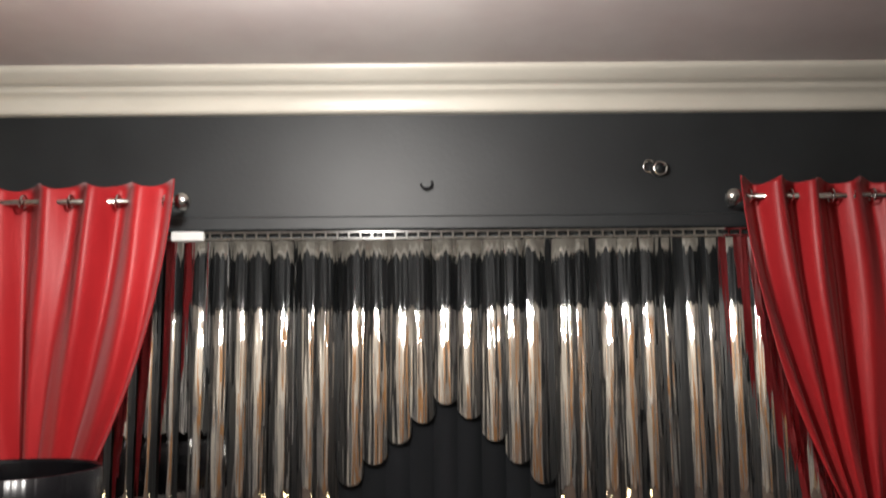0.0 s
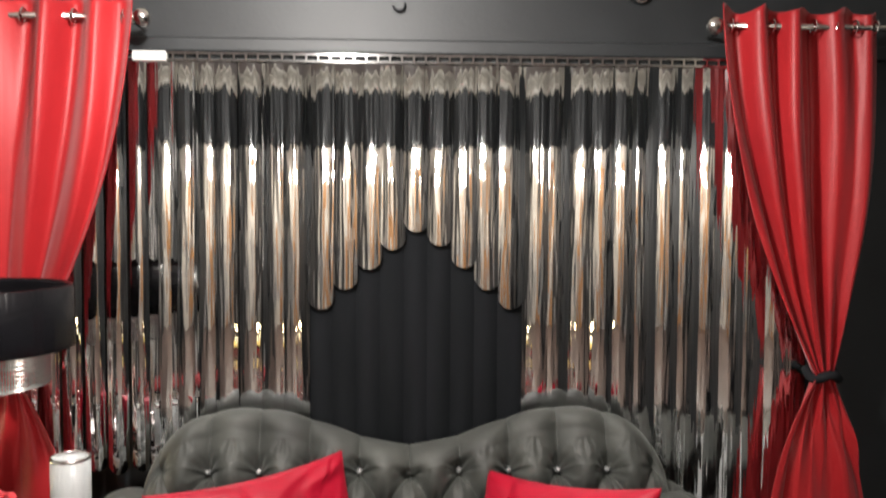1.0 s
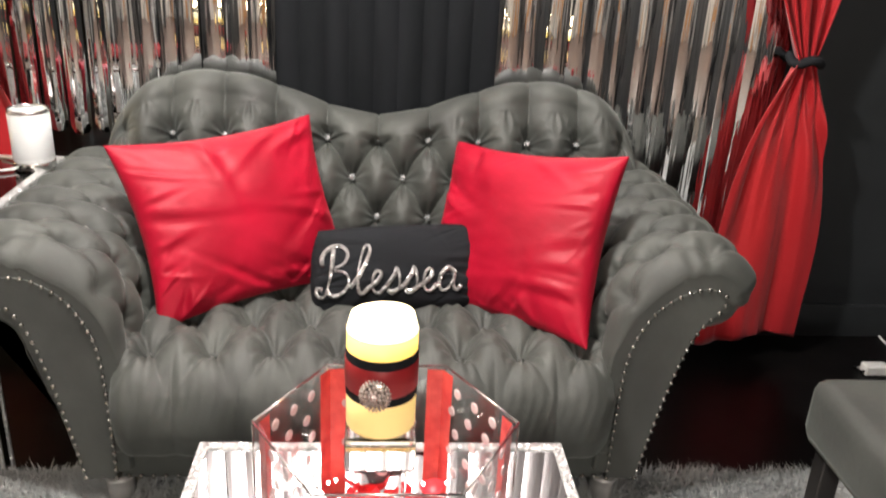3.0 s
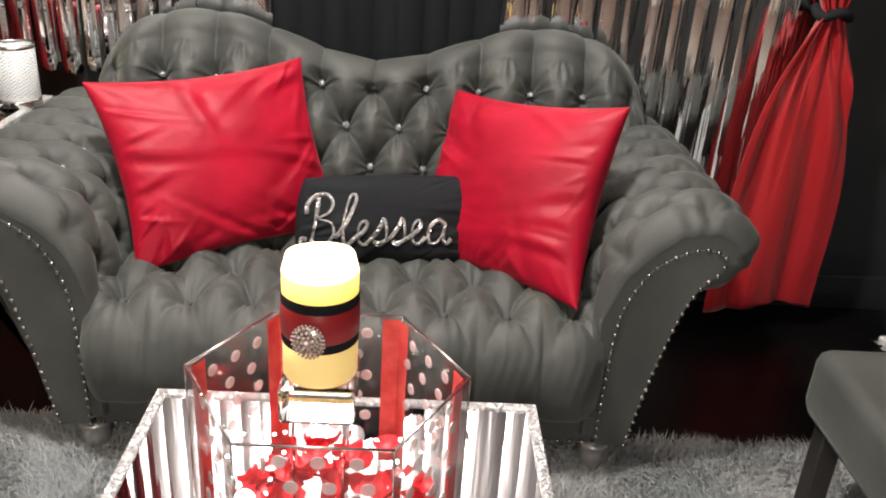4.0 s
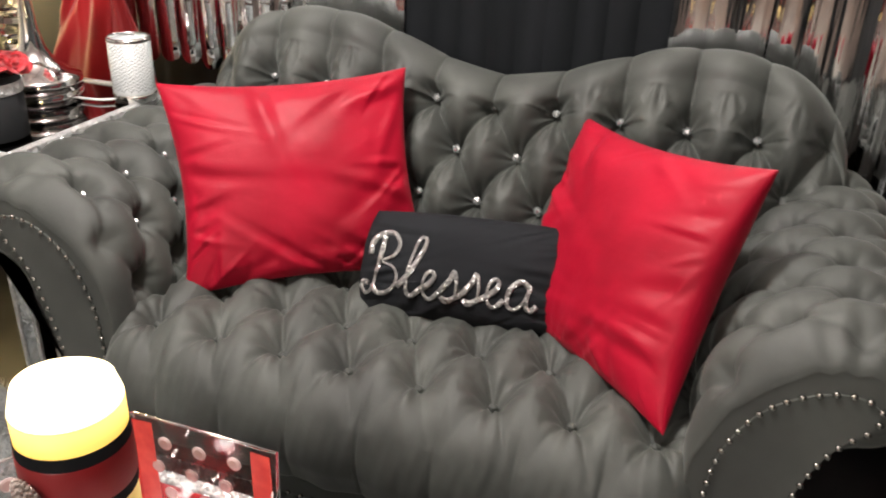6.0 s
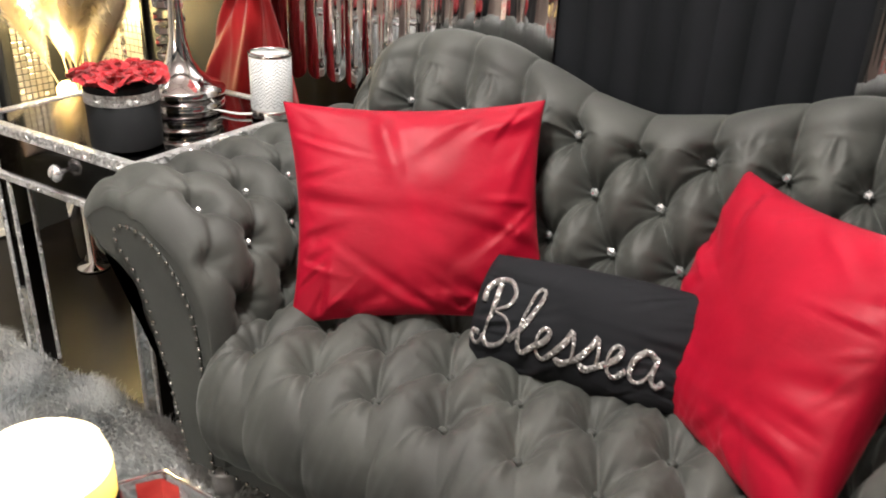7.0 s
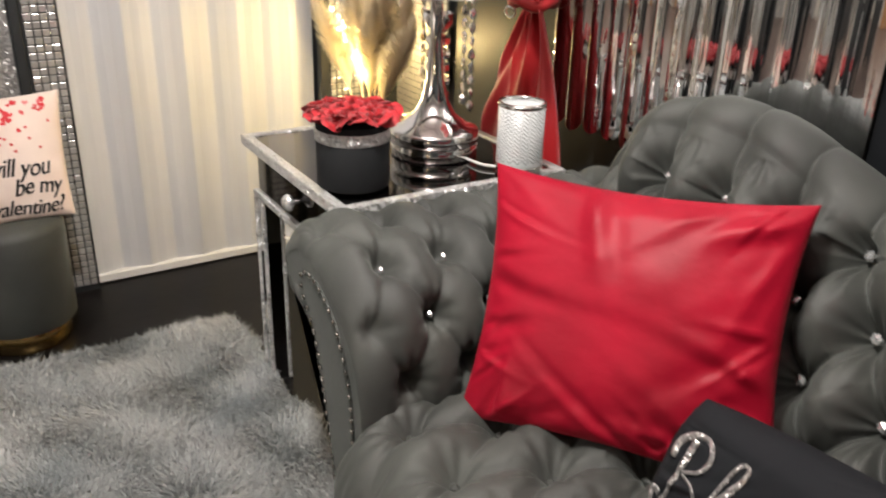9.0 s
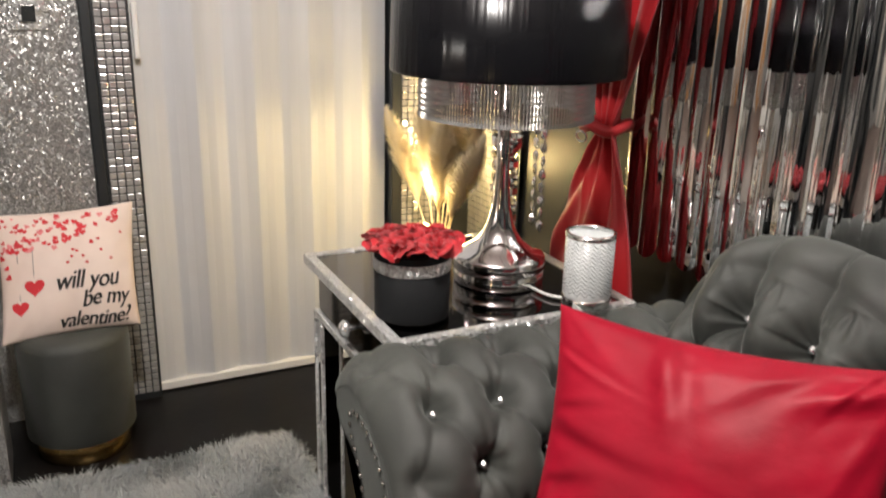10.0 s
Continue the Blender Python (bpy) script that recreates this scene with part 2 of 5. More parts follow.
# unseen silver panel and doors, added to brighten and colour the blind's reflections
HALL_WOOD = material("orange_wood", (0.5, 0.22, 0.07), 0.4)
mottle(HALL_WOOD, 6, (0.30, 0.14, 0.05), (0.46, 0.25, 0.11), (1, 1, 0.08))
HALL_PLANK = material("brown_wood_floor", (0.11, 0.075, 0.06), 0.45)
mottle(HALL_PLANK, 5, (0.06, 0.042, 0.036), (0.16, 0.115, 0.095), (3, 0.3, 1))
tagged(flat("hall_reflector", box(LEFT_X - 0.1, RIGHT_X + 0.1, -5.4, -5.385, 0, 1.02), GLITTER_WALL), "unseen silver panel added for the blind to reflect", "panelling", **room)
tagged(flat("hall_floor", box(LEFT_X, RIGHT_X, -5.38, FRONT_Y - 0.12, 0.0, 0.006), HALL_PLANK), "dark brown wooden floor of the next room", "floor", **room)
hw = thing("added_white_door", "unseen white door added for the blind to reflect", "door", (-0.6, -5.38, 0), kind="structure")
flat("leaf", box(-0.95, -0.2, -5.384, -5.35, 0.01, 1.98, 0.006), CREAM, hw)
hd = thing("added_orange_door", "unseen orange-stained wooden door added for the blind to reflect", "door", (0.6, -5.38, 0), kind="structure")
for x0 in (0.25, 0.72):
    flat("leaf", box(x0, x0 + 0.44, -5.384, -5.345, 0.01, 1.98, 0.006), HALL_WOOD, hd)

# cornice: stepped moulding drawn along the back wall and the side walls
profile = smooth_line([(0, 2.285), (0.022, 2.29), (0.026, 2.315), (0.034, 2.335), (0.055, 2.35), (0.062, 2.362), (0.085, 2.37), (0.108, 2.385), (0.122, 2.398), (0.124, CEILING)], 30)


def cornice(name, sheet):
    tagged(part(name, grid(sheet, name=name), CREAM), "cream gloss cornice moulding below the ceiling", "cornice", **room)


xs = np.linspace(LEFT_X, RIGHT_X, 12)
cornice("cornice", [[(x, WALL_Y - d, z) for x in xs] for d, z in profile])
ys = np.linspace(FRONT_Y, WALL_Y, 10)
cornice("cornice_south", [[(x, FRONT_Y + d, z) for x in xs[::-1]] for d, z in profile])
cornice("cornice_west", [[(LEFT_X + d, y, z) for y in ys] for d, z in profile])
cornice("cornice_east", [[(RIGHT_X - d, y, z) for y in ys[::-1]] for d, z in profile])
# black baseboards
tagged(flat("baseboard", box(LEFT_X + 0.002, RIGHT_X, WALL_Y - 0.018, WALL_Y, 0, 0.12, 0.004), BLACK_WALL), "black gloss baseboard", "baseboard", **room)
tagged(flat("trim", box(-1.9, 1.9, WALL_Y - 0.03, WALL_Y, 1.91, 1.955, 0.006), BLACK_WALL), "black gloss batten above the blind track", "trim", **room)

# ceiling lamps, above and behind the walk; the rear one is unseen and added
for lx, ly, low in ((LAMP_X, LAMP_Y, 0.06), (0.1, -2.6, 0.34)):
    c = thing("ceiling_lamp", "unseen small chrome ceiling lamp with a bare bulb", "lamp", (lx, ly, CEILING), "ceiling lamps")
    part("rose", turned([(0.07, -0.03), (0.075, -0.025), (0.075, -0.002)], lx, ly, CEILING), CHROME, c)
    part("stem", turned([(0.008, -low), (0.008, -0.03)], lx, ly, CEILING, 12), CHROME, c)

# ---- sofa ----
SX = 0.134                       # middle of the sofa
STEP, ROW = 0.1378, 0.094        # button spacing across, and from row to row
sofa = thing("sofa", "grey velvet sofa with tufted camel back, rolled arms and nailheads", "sofa", (SX, 2.0, 0))


def puff(u, r, crease=0.46):
    """Diamond tufting: 0 in the creases, 1 on the crowns; buttons at whole u + r/2 and u - r/2."""
    a, b = u + r / 2, u - r / 2
    s = abs(math.sin(math.pi * a)) * abs(math.sin(math.pi * b)) + 1e-6
    return (1 - crease) * s + crease * s ** 0.3


def gather(u, r, su, sr, size, spokes):
    """Fine wrinkles that run out from the closest button."""
    a, b = round(u + r / 2), round(u - r / 2)
    du, dr = (u - (a + b) / 2) * su, (r - (a - b)) * sr
    q = math.hypot(du, dr)
    star = math.cos(spokes * math.atan2(dr, du) + 3 * a + b) * math.exp(-(q / size) ** 2)
    fan = math.cos(1.5 * spokes * math.atan2(dr, du) + a - 2 * b) * max(0.0, dr / (q + 1e-6)) ** 2 * math.exp(-(q / (1.25 * size)) ** 2)
    return (0.6 * star + 0.9 * fan) * min(1, q / 0.012)


def dip(u, r, su, sr, size):
    """How near the closest button is, 0 to 1."""
    a, b = round(u + r / 2), round(u - r / 2)
    du, dr = (u - (a + b) / 2) * su, (r - (a - b)) * sr
    return math.exp(-(du * du + dr * dr) / (size * size))


def back_top(d):
    """Height of the camel back, d from the middle."""
    d = abs(d)
    if d < 0.435:
        k = d / 0.435
        return 0.777 + 0.099 * (k * k * (3 - 2 * k))
    k = min((d - 0.435) / 0.297, 1)
    return 0.66 + 0.216 * math.sqrt(max(1 - k ** 2.4, 0))


def back_front(z):
    """Depth at which the buttons of the reclined back sit."""
    return 2.163 + (z - 0.548) * 0.55


NX, NS = 540, 200
rows = []
lean = Vector((0, -0.876, 0.48))
for j in range(NS + 18):
    line = []
    for i in range(NX + 1):
        d = -0.732 + 1.464 * i / NX
        top = back_top(d)
        edge = max(0.0, (abs(d) - 0.60) / 0.132)
        zf = top - 0.055
        u = d / STEP
        if j <= NS:
            z = 0.34 + (zf - 0.34) * j / NS
            r = (0.729 - z) / ROW
            if z < 0.729:
                h = 0.056 * puff(u, r)
            else:
                k = min((z - 0.729) / 0.1, 1)
                s = abs(math.sin(math.pi * u)) + 1e-6
                h = 0.056 * (1 - 0.18 * k) * (0.54 * s + 0.46 * s ** (0.36 - 0.1 * k))
            h += min(1, max(0, (r + 0.75) / 0.3)) * (0.0064 * gather(u, r, STEP, ROW, 0.05, 9) - 0.042 * dip(u, r, STEP, ROW, 0.027))
            h += 0.003 * wrinkle((d, 0, z), 11, 3)
            p = Vector((SX + d, back_front(z), z)) + lean * (h * (1 - 0.6 * edge))
            p.y += 0.075 * edge ** 2
        else:
            k = (j - NS) / 17
            a = k * math.pi
            y0, z0 = back_front(zf) + 0.075 * edge ** 2, zf
            s = abs(math.sin(math.pi * u)) + 1e-6
            h = 0.046 * ((0.54 * s + 0.46 * s ** 0.26) * (1 - k) + k * s ** 0.15) * (1 - 0.6 * edge)
            yb = 2.405
            mid, half = (y0 - 0.876 * h + yb) / 2, (yb - y0 + 0.876 * h) / 2
            crown = 0.055 + 0.012 * (h / 0.046 - 0.8) * (1 - k)
            p = Vector((SX + d, mid - half * math.cos(a), z0 + 0.48 * h * (1 - k) + max(crown, 0.02) * math.sin(a)))
        line.append(p)
    rows.append(line)
rows.append([Vector((p.x, 2.405, 0.09)) for p in rows[-1]])
part("backrest", grid([[tuple(p) for p in l] for l in rows], name="backrest"), VELVET, sofa)

BUTTON = bmesh.new()
bmesh.ops.create_icosphere(BUTTON, subdivisions=1, radius=0.0078, matrix=Matrix.Diagonal((1, 0.8, 1, 1)))
BUTTON_MESH = bpy.data.meshes.new("button")
SIZE_UP = Matrix.Scale(1.35, 4)
BUTTON.to_mesh(BUTTON_MESH)
BUTTON_MESH.transform(SIZE_UP)
BUTTON.free()
CLOTH_BUTTON = BUTTON_MESH.copy()
for r in range(0, 4):
    for k in range(-5, 6):
        u = k + (0.5 if r % 2 else 0)
        if abs(u) > 4.1:
            continue
        z = 0.729 - ROW * r
        flat("button", BUTTON_MESH, CRYSTAL, sofa, "", pose(SX + u * STEP, back_front(z) + 0.012, z - 0.004, 20 * u, 15 * r, 40 * u))

# rolled arms: a scroll drawn from the seat over the roll and down the outside
SCROLL = smooth_line([(0.530, 0.12), (0.532, 0.30), (0.537, 0.42), (0.553, 0.52), (0.595, 0.592), (0.655, 0.640), (0.725, 0.657), (0.790, 0.640), (0.826, 0.592),
                      (0.820, 0.538), (0.785, 0.497), (0.742, 0.478), (0.712, 0.452), (0.682, 0.36), (0.652, 0.24), (0.628, 0.09)], 220)
steps = np.gradient(SCROLL, axis=0)
OUT = np.stack([-steps[:, 1], steps[:, 0]], 1)
OUT /= np.linalg.norm(OUT, axis=1)[:, None]
length = np.concatenate([[0], np.cumsum(np.linalg.norm(np.diff(SCROLL, axis=0), axis=1))])
ARM_FRONT, ARM_BACK = 1.618, 2.33
nail_line = smooth_line([(0.558, 0.10), (0.560, 0.26), (0.566, 0.40), (0.585, 0.475), (0.625, 0.54), (0.685, 0.58), (0.735, 0.588), (0.765, 0.572), (0.760, 0.540),
                         (0.728, 0.505), (0.700, 0.45), (0.672, 0.35), (0.645, 0.22), (0.625, 0.10)], 52)
NAIL_BM = turned([(0.0058, 0), (0.0052, 0.0024), (0.003, 0.0038), (0.0006, 0.0044)], n=8)
NAIL_MESH = bpy.data.meshes.new("nail")
NAIL_BM.to_mesh(NAIL_MESH)
NAIL_BM.free()
NAIL_MESH.polygons.foreach_set("use_smooth", [True] * len(NAIL_MESH.polygons))
for side in (-1, 1):
    rows = []
    ny = 180
    for j in range(ny + 1):
        y = ARM_FRONT + (ARM_BACK - ARM_FRONT) * (j / ny) ** 1.25
        line = []
        near = max(0.0, 1 - (y - ARM_FRONT) / 0.085)
        for k in range(220):
            s = length[k]
            u, r = (y - 1.712) / 0.125, (s - 0.535) / 0.105
            tuftable = min(1, max(0, (s - 0.10) / 0.08)) * min(1, max(0, (0.93 - s) / 0.10)) * min(1, max(0.0, (y - ARM_FRONT) / 0.09))
            h = tuftable * (0.020 * puff(u, r) - 0.040 * dip(u, r, 0.125, 0.105, 0.024) + 0.0046 * gather(u, r, 0.125, 0.105, 0.042, 8)) + (1 - tuftable) * 0.014 * min(1, max(0, (0.95 - s) / 0.2))
            pleat = max(0.0, 1 - (y - ARM_FRONT) / 0.12) * min(1, max(0, (s - 0.4) / 0.1)) * min(1, max(0, (1.0 - s) / 0.1))
            h += 0.0035 * pleat * math.sin(s * 95 + 2 * math.sin(s * 31))
            h += 0.003 * wrinkle((s, y, side), 16, 7)
            roll = min(1, max(0, (s - 0.30) / 0.16)) * min(1, max(0, (1.0 - s) / 0.12))
            h += 0.010 * roll * math.sin(math.pi * min(1, (y - ARM_FRONT) / 0.16)) - (0.014 + 0.034 * roll) * (1 - math.sqrt(max(0, 1 - near * near)))
            x, z = SCROLL[k] + OUT[k] * h
            if side < 0:
                reach = min(1, max(0, (x - 0.58) / 0.2))
                x, z = x + 0.052 * reach, z - 0.012 * reach
            line.append((SX - 0.008 + side * x, y, z))
        rows.append(line if side > 0 else line[::-1])
    part("armrest", grid(rows, name="armrest"), VELVET, sofa)
    face = bmesh.new()
    cap = [face.verts.new((p[0], ARM_FRONT + 0.001, p[2])) for p in rows[0]]
    face.faces.new(cap)
    bmesh.ops.triangulate(face, faces=face.faces[:])
    part("arm_front", face, VELVET, sofa)
    panel = bmesh.new()
    ring = [panel.verts.new((SX - 0.008 + side * x, ARM_FRONT - 0.003, z)) for x, z in nail_line]
    f = panel.faces.new(ring)
    out = bmesh.ops.extrude_face_region(panel, geom=[f])
    for v in out["geom"]:
        if isinstance(v, bmesh.types.BMVert):
            v.co.y += 0.012
    bmesh.ops.recalc_face_normals(panel, faces=panel.faces[:])
    bmesh.ops.triangulate(panel, faces=[q for q in panel.faces if len(q.verts) > 4])
    flat("scroll_panel", panel, VELVET, sofa)
    for x, z in nail_line:
        part("nail", NAIL_MESH, NAILHEAD, sofa, "", pose(SX - 0.008 + side * x, ARM_FRONT - 0.003, z, 90))
    for r in (0, -1, 1, 2):
        for k in range(0, 5):
            u = k + (0.5 if r % 2 else 0)
            s, y = 0.535 + 0.105 * r, 1.712 + 0.125 * u
            q = int(np.argmin(abs(length - s)))
            if y < 2.2:
                x, z = SCROLL[q] - OUT[q] * 0.019
                flat("button", BUTTON_MESH if r < 1 else CLOTH_BUTTON, CRYSTAL if r < 1 else VELVET, sofa, "", pose(SX - 0.008 + side * x, y, z) @ Matrix.Scale(0.72, 4))

# seat cushion: tufted on top, pleated over the front
rows = []
section = smooth_line([(2.16, 0.385), (1.95, 0.392), (1.75, 0.392), (1.655, 0.385), (1.605, 0.352), (1.583, 0.295), (1.588, 0.225), (1.605, 0.178), (1.66, 0.165)], 150)
st = np.gradient(section, axis=0)
so = np.stack([st[:, 1], -st[:, 0]], 1)
so /= np.linalg.norm(so, axis=1)[:, None]
slen = np.concatenate([[0], np.cumsum(np.linalg.norm(np.diff(section, axis=0), axis=1))])
for j in range(150):
    line = []
    for i in range(361):
        d = -0.548 + 1.096 * i / 360
        s = slen[j]
        u, r = d / STEP, (s - 0.07) / 0.135
        front = min(1, max(0, (s - 0.49) / 0.10))
        h = 0.034 * puff(u, r, 0.45) - 0.032 * dip(u, r, STEP, 0.135, 0.030) + 0.0066 * gather(u, r, STEP, 0.135, 0.06, 9)
        pleat = 0.012 * (abs(math.sin(math.pi * u)) + 1e-6) ** 0.5 + 0.016
        h = h * (1 - front) + pleat * front * max(0, 1 - max(0, s - 0.68) / 0.14)
        h += 0.006 * wrinkle((d * 2.2, s, 0), 9, 11)
        h += 0.0007 * math.sin(d * 260 + 3 * math.sin(s * 30)) * front * max(0, 1 - abs(s - 0.6) / 0.12)
        edge = max(0, (abs(d) - 0.50) / 0.048)
        y, z = section[j] + so[j] * (h - 0.03 * edge ** 2) * (1 if so[j][1] > -0.5 else 0)
        line.append((SX - 0.010 + d, y, z))
    rows.append(line)
part("seat_cushion", grid(rows, name="seat_cushion"), VELVET, sofa)
for r in range(1, 4):
    for k in range(-4, 5):
        u = k + (0.5 if r % 2 else 0)
        if abs(u) < 3.9:
            s = 0.07 + 0.135 * r
            q = int(np.argmin(abs(slen - s)))
            y, z = section[q] - so[q] * 0.020
            flat("button", CLOTH_BUTTON, VELVET, sofa, "", pose(SX - 0.010 + u * STEP, y, z))
part("front_rail", box(SX - 0.565, SX + 0.55, 1.632, 2.38, 0.085, 0.21, 0.012), VELVET, sofa)
for k in range(40):
    part("nail", NAIL_MESH, NAILHEAD, sofa, "", pose(SX - 0.545 + k * 1.07 / 39, 1.6315, 0.094, 90))
LEG = turned([(0.034, 0.088), (0.036, 0.078), (0.026, 0.068), (0.031, 0.058), (0.029, 0.035), (0.022, 0.012), (0.02, 0.0)][::-1], n=20)
LEG_MESH = bpy.data.meshes.new("leg")
LEG.to_mesh(LEG_MESH)
LEG.free()
LEG_SILVER = material("silver_leg_paint", (0.42, 0.41, 0.4), 0.3, 0.6)
for x in (-0.438, 0.690):
    for y in (1.655, 2.33):
        part("leg", LEG_MESH, LEG_SILVER, sofa, "silver turned leg", pose(x, y, 0))


# ---- cushions on the sofa ----
def cushion(name, label, mat, tl, tr, bl, thick, tuck=0.10, folds=0.018, seed=0, face_to=(0, -1, 0), n=110, group="cushions on the sofa", soft=0.0):
    """A stuffed cushion from three of its corners, with soft folds that run in from its seams."""
    tl, tr, bl = Vector(tl), Vector(tr), Vector(bl)
    mid, ax, az = (tr + bl) / 2, (tr - tl) / 2, (tl - bl) / 2
    nrm = ax.cross(az).normalized()
    if nrm.dot(Vector(face_to)) < 0:
        nrm = -nrm
    rf = random.Random(seed)
    creases = []
    for q in range(64):
        edge = rf.choice("lrlrbbt")
        k = rf.uniform(-0.9, 0.9)
        fu, fv = {"l": (-0.95, k), "r": (0.95, k), "b": (k, -0.95), "t": (k, 0.95)}[edge]
        aim = math.atan2(-fv * 0.6 + rf.uniform(-0.6, 0.6), -fu * 0.9 + rf.uniform(-0.6, 0.6))
        fine = q % 2
        creases.append((fu, fv, math.cos(aim), math.sin(aim), rf.uniform(0.16, 0.48) if fine else rf.uniform(0.28, 0.75), rf.uniform(0.020, 0.036) if fine else rf.uniform(0.045, 0.10), rf.uniform(-0.55, 0.55) if fine else rf.uniform(-0.65, 0.65)))

    def spot(u, v, face):
        pin = 1 - tuck * (1 - u * u) * abs(v) ** 2, 1 - tuck * (1 - v * v) * abs(u) ** 2
        uu, vv = u * pin[1], v * pin[0]
        t = max((1 - u * u) * (1 - v * v), 0) ** 0.42
        corner = 1 - soft * max(0, abs(u) + abs(v) - 1.2) ** 1.5
        p = mid + ax * uu * corner + az * vv * corner
        w = 0.9 * wrinkle((u * 1.0 + 0.5 * v, v * 1.2 - 0.4 * u, face), 1.2, seed)
        if face > 0 and folds > 0.005:
            for fu, fv, cu, cv, run, wide, amp in creases:
                along, across = (u - fu) * cu + (v - fv) * cv, -(u - fu) * cv + (v - fv) * cu
                if -0.1 < along < 2 * run and abs(across) < 4 * wide:
                    bend = across - 0.10 * along * along
                    w += amp * math.exp(-(along / run) ** 2) * (math.exp(-(bend / wide) ** 2) - 0.5 * math.exp(-((bend - 1.6 * wide) / wide) ** 2))
        return p + nrm * face * (thick * t + folds * w * min(1, 5 * (1 - max(abs(u), abs(v)))))

    e = np.sin(np.linspace(-math.pi / 2, math.pi / 2, n + 1))
    sheet = [[tuple(spot(u, v, 1)) for u in e] for v in e] + [[tuple(spot(u, v, -1)) for u in e] for v in e[::-1]][1:]
    bmx = bmesh.new()
    bmx.from_mesh(grid(sheet, name=name))
    bmesh.ops.remove_doubles(bmx, verts=bmx.verts[:], dist=0.0004)
    bmesh.ops.recalc_face_normals(bmx, faces=bmx.faces[:])
    ob = part(name, bmx, mat)
    tagged(ob, label, "cushion", group)
    return ob, spot


cushion("cushion", "square red velvet cushion leaning on the sofa arm and back", RED_SATIN, (-0.488, 1.924, 0.782), (-0.046, 2.190, 0.808), (-0.360, 1.777, 0.385), 0.075, folds=0.015, seed=2)
cushion("cushion", "square red velvet cushion tilted on one corner against the sofa back", RED_SATIN, (0.349, 2.225, 0.742), (0.708, 1.846, 0.815), (0.256, 2.047, 0.338), 0.08, folds=0.012, seed=8)
lumbar, LUMBAR_AT = cushion("lumbar_cushion", "small black lumbar cushion with glittery silver script", BLACK_CLOTH, (-0.034, 1.965, 0.582), (0.430, 2.02, 0.590), (-0.036, 1.875, 0.372), 0.072, 0.05, 0.007, 4, soft=0.16)

# script: each letter a stroke or two, in units of the capital's height
STROKES = [
    [(0.24, 0.96), (0.20, 0.55), (0.13, 0.08), (0.02, -0.06), (-0.09, 0.02), (-0.06, 0.14), (0.04, 0.12)],
    [(0.02, 0.62), (0.02, 0.80), (0.16, 0.98), (0.38, 1.02), (0.50, 0.86), (0.44, 0.66), (0.24, 0.53), (0.46, 0.46), (0.54, 0.26), (0.44, 0.05), (0.24, -0.02), (0.12, 0.12)],
    [(0.56, 0.14), (0.74, 0.42), (0.90, 0.86), (0.88, 1.02), (0.79, 0.94), (0.70, 0.45), (0.72, 0.08), (0.80, 0.01), (0.92, 0.14)],
]
letter_e = [(0.0, 0.14), (0.15, 0.28), (0.20, 0.42), (0.12, 0.47), (0.05, 0.32), (0.07, 0.08), (0.17, 0.0), (0.30, 0.14)]
letter_s = [(0.0, 0.14), (0.14, 0.38), (0.18, 0.52), (0.24, 0.30), (0.22, 0.06), (0.10, -0.02), (0.03, 0.07), (0.14, 0.03), (0.32, 0.14)]
letter_d = [(0.33, 0.38), (0.22, 0.48), (0.07, 0.34), (0.05, 0.08), (0.16, 0.0), (0.28, 0.14), (0.36, 0.44), (0.32, 0.12), (0.39, 0.0), (0.48, 0.10)]
at = 0.92
for letter, step in ((letter_e, 0.30), (letter_s, 0.32), (letter_s, 0.32), (letter_e, 0.30), (letter_d, 0.5)):
    STROKES.append([(at + px, py) for px, py in letter])
    at += step
for stroke in STROKES:
    line = smooth_line(stroke, 44)
    pts = [LUMBAR_AT(-0.88 + px * 0.572, -0.50 + py * 1.02, 1) for px, py in line]
    pts = [p + Vector((0, -0.0025, 0.001)) for p in pts]
    part("letter", tube(pts, [0.0042 + 0.0015 * math.sin(6.28 * q / 43 + 1) for q in range(44)], 8, False, 0.3, up=Vector((0, -1, 0.3))), GLITTER_INK, lumbar, "silver glitter script letter")

# ---- mirrored vertical blind ----
BLIND_Y = 2.452
PITCH = 0.0672
blind = thing("vertical_blind", "mirrored vertical blind with an arch of black vanes behind the sofa", "blind", (0.15, BLIND_Y, 0))
rng = random.Random(4)


def vane(x, low, high, wide, sag, turn, mat, name, label="", twist=0.0):
    """One curved vane with a rounded lower end."""
    half, cols = wide / 2, 9
    heights = [low + half * (1 - math.cos(a)) for a in np.linspace(0, math.pi / 2, 7)] + list(np.linspace(low + half, high, 14))[1:]
    sheet = []
    for z in heights:
        reach = half if z >= low + half else half * math.sqrt(max(0.0025, 1 - ((low + half - z) / half) ** 2))
        a = turn + twist * (z - low) / (high - low)
        line = []
        for u in np.linspace(-1, 1, cols):
            dx, dy = u * reach, -sag * (1 - (u * reach / half) ** 2)
            line.append((x + dx * math.cos(a) - dy * math.sin(a), BLIND_Y + dx * math.sin(a) + dy * math.cos(a), z))
        sheet.append(line)
    return part(name, grid(sheet, name=name), mat, blind, label)


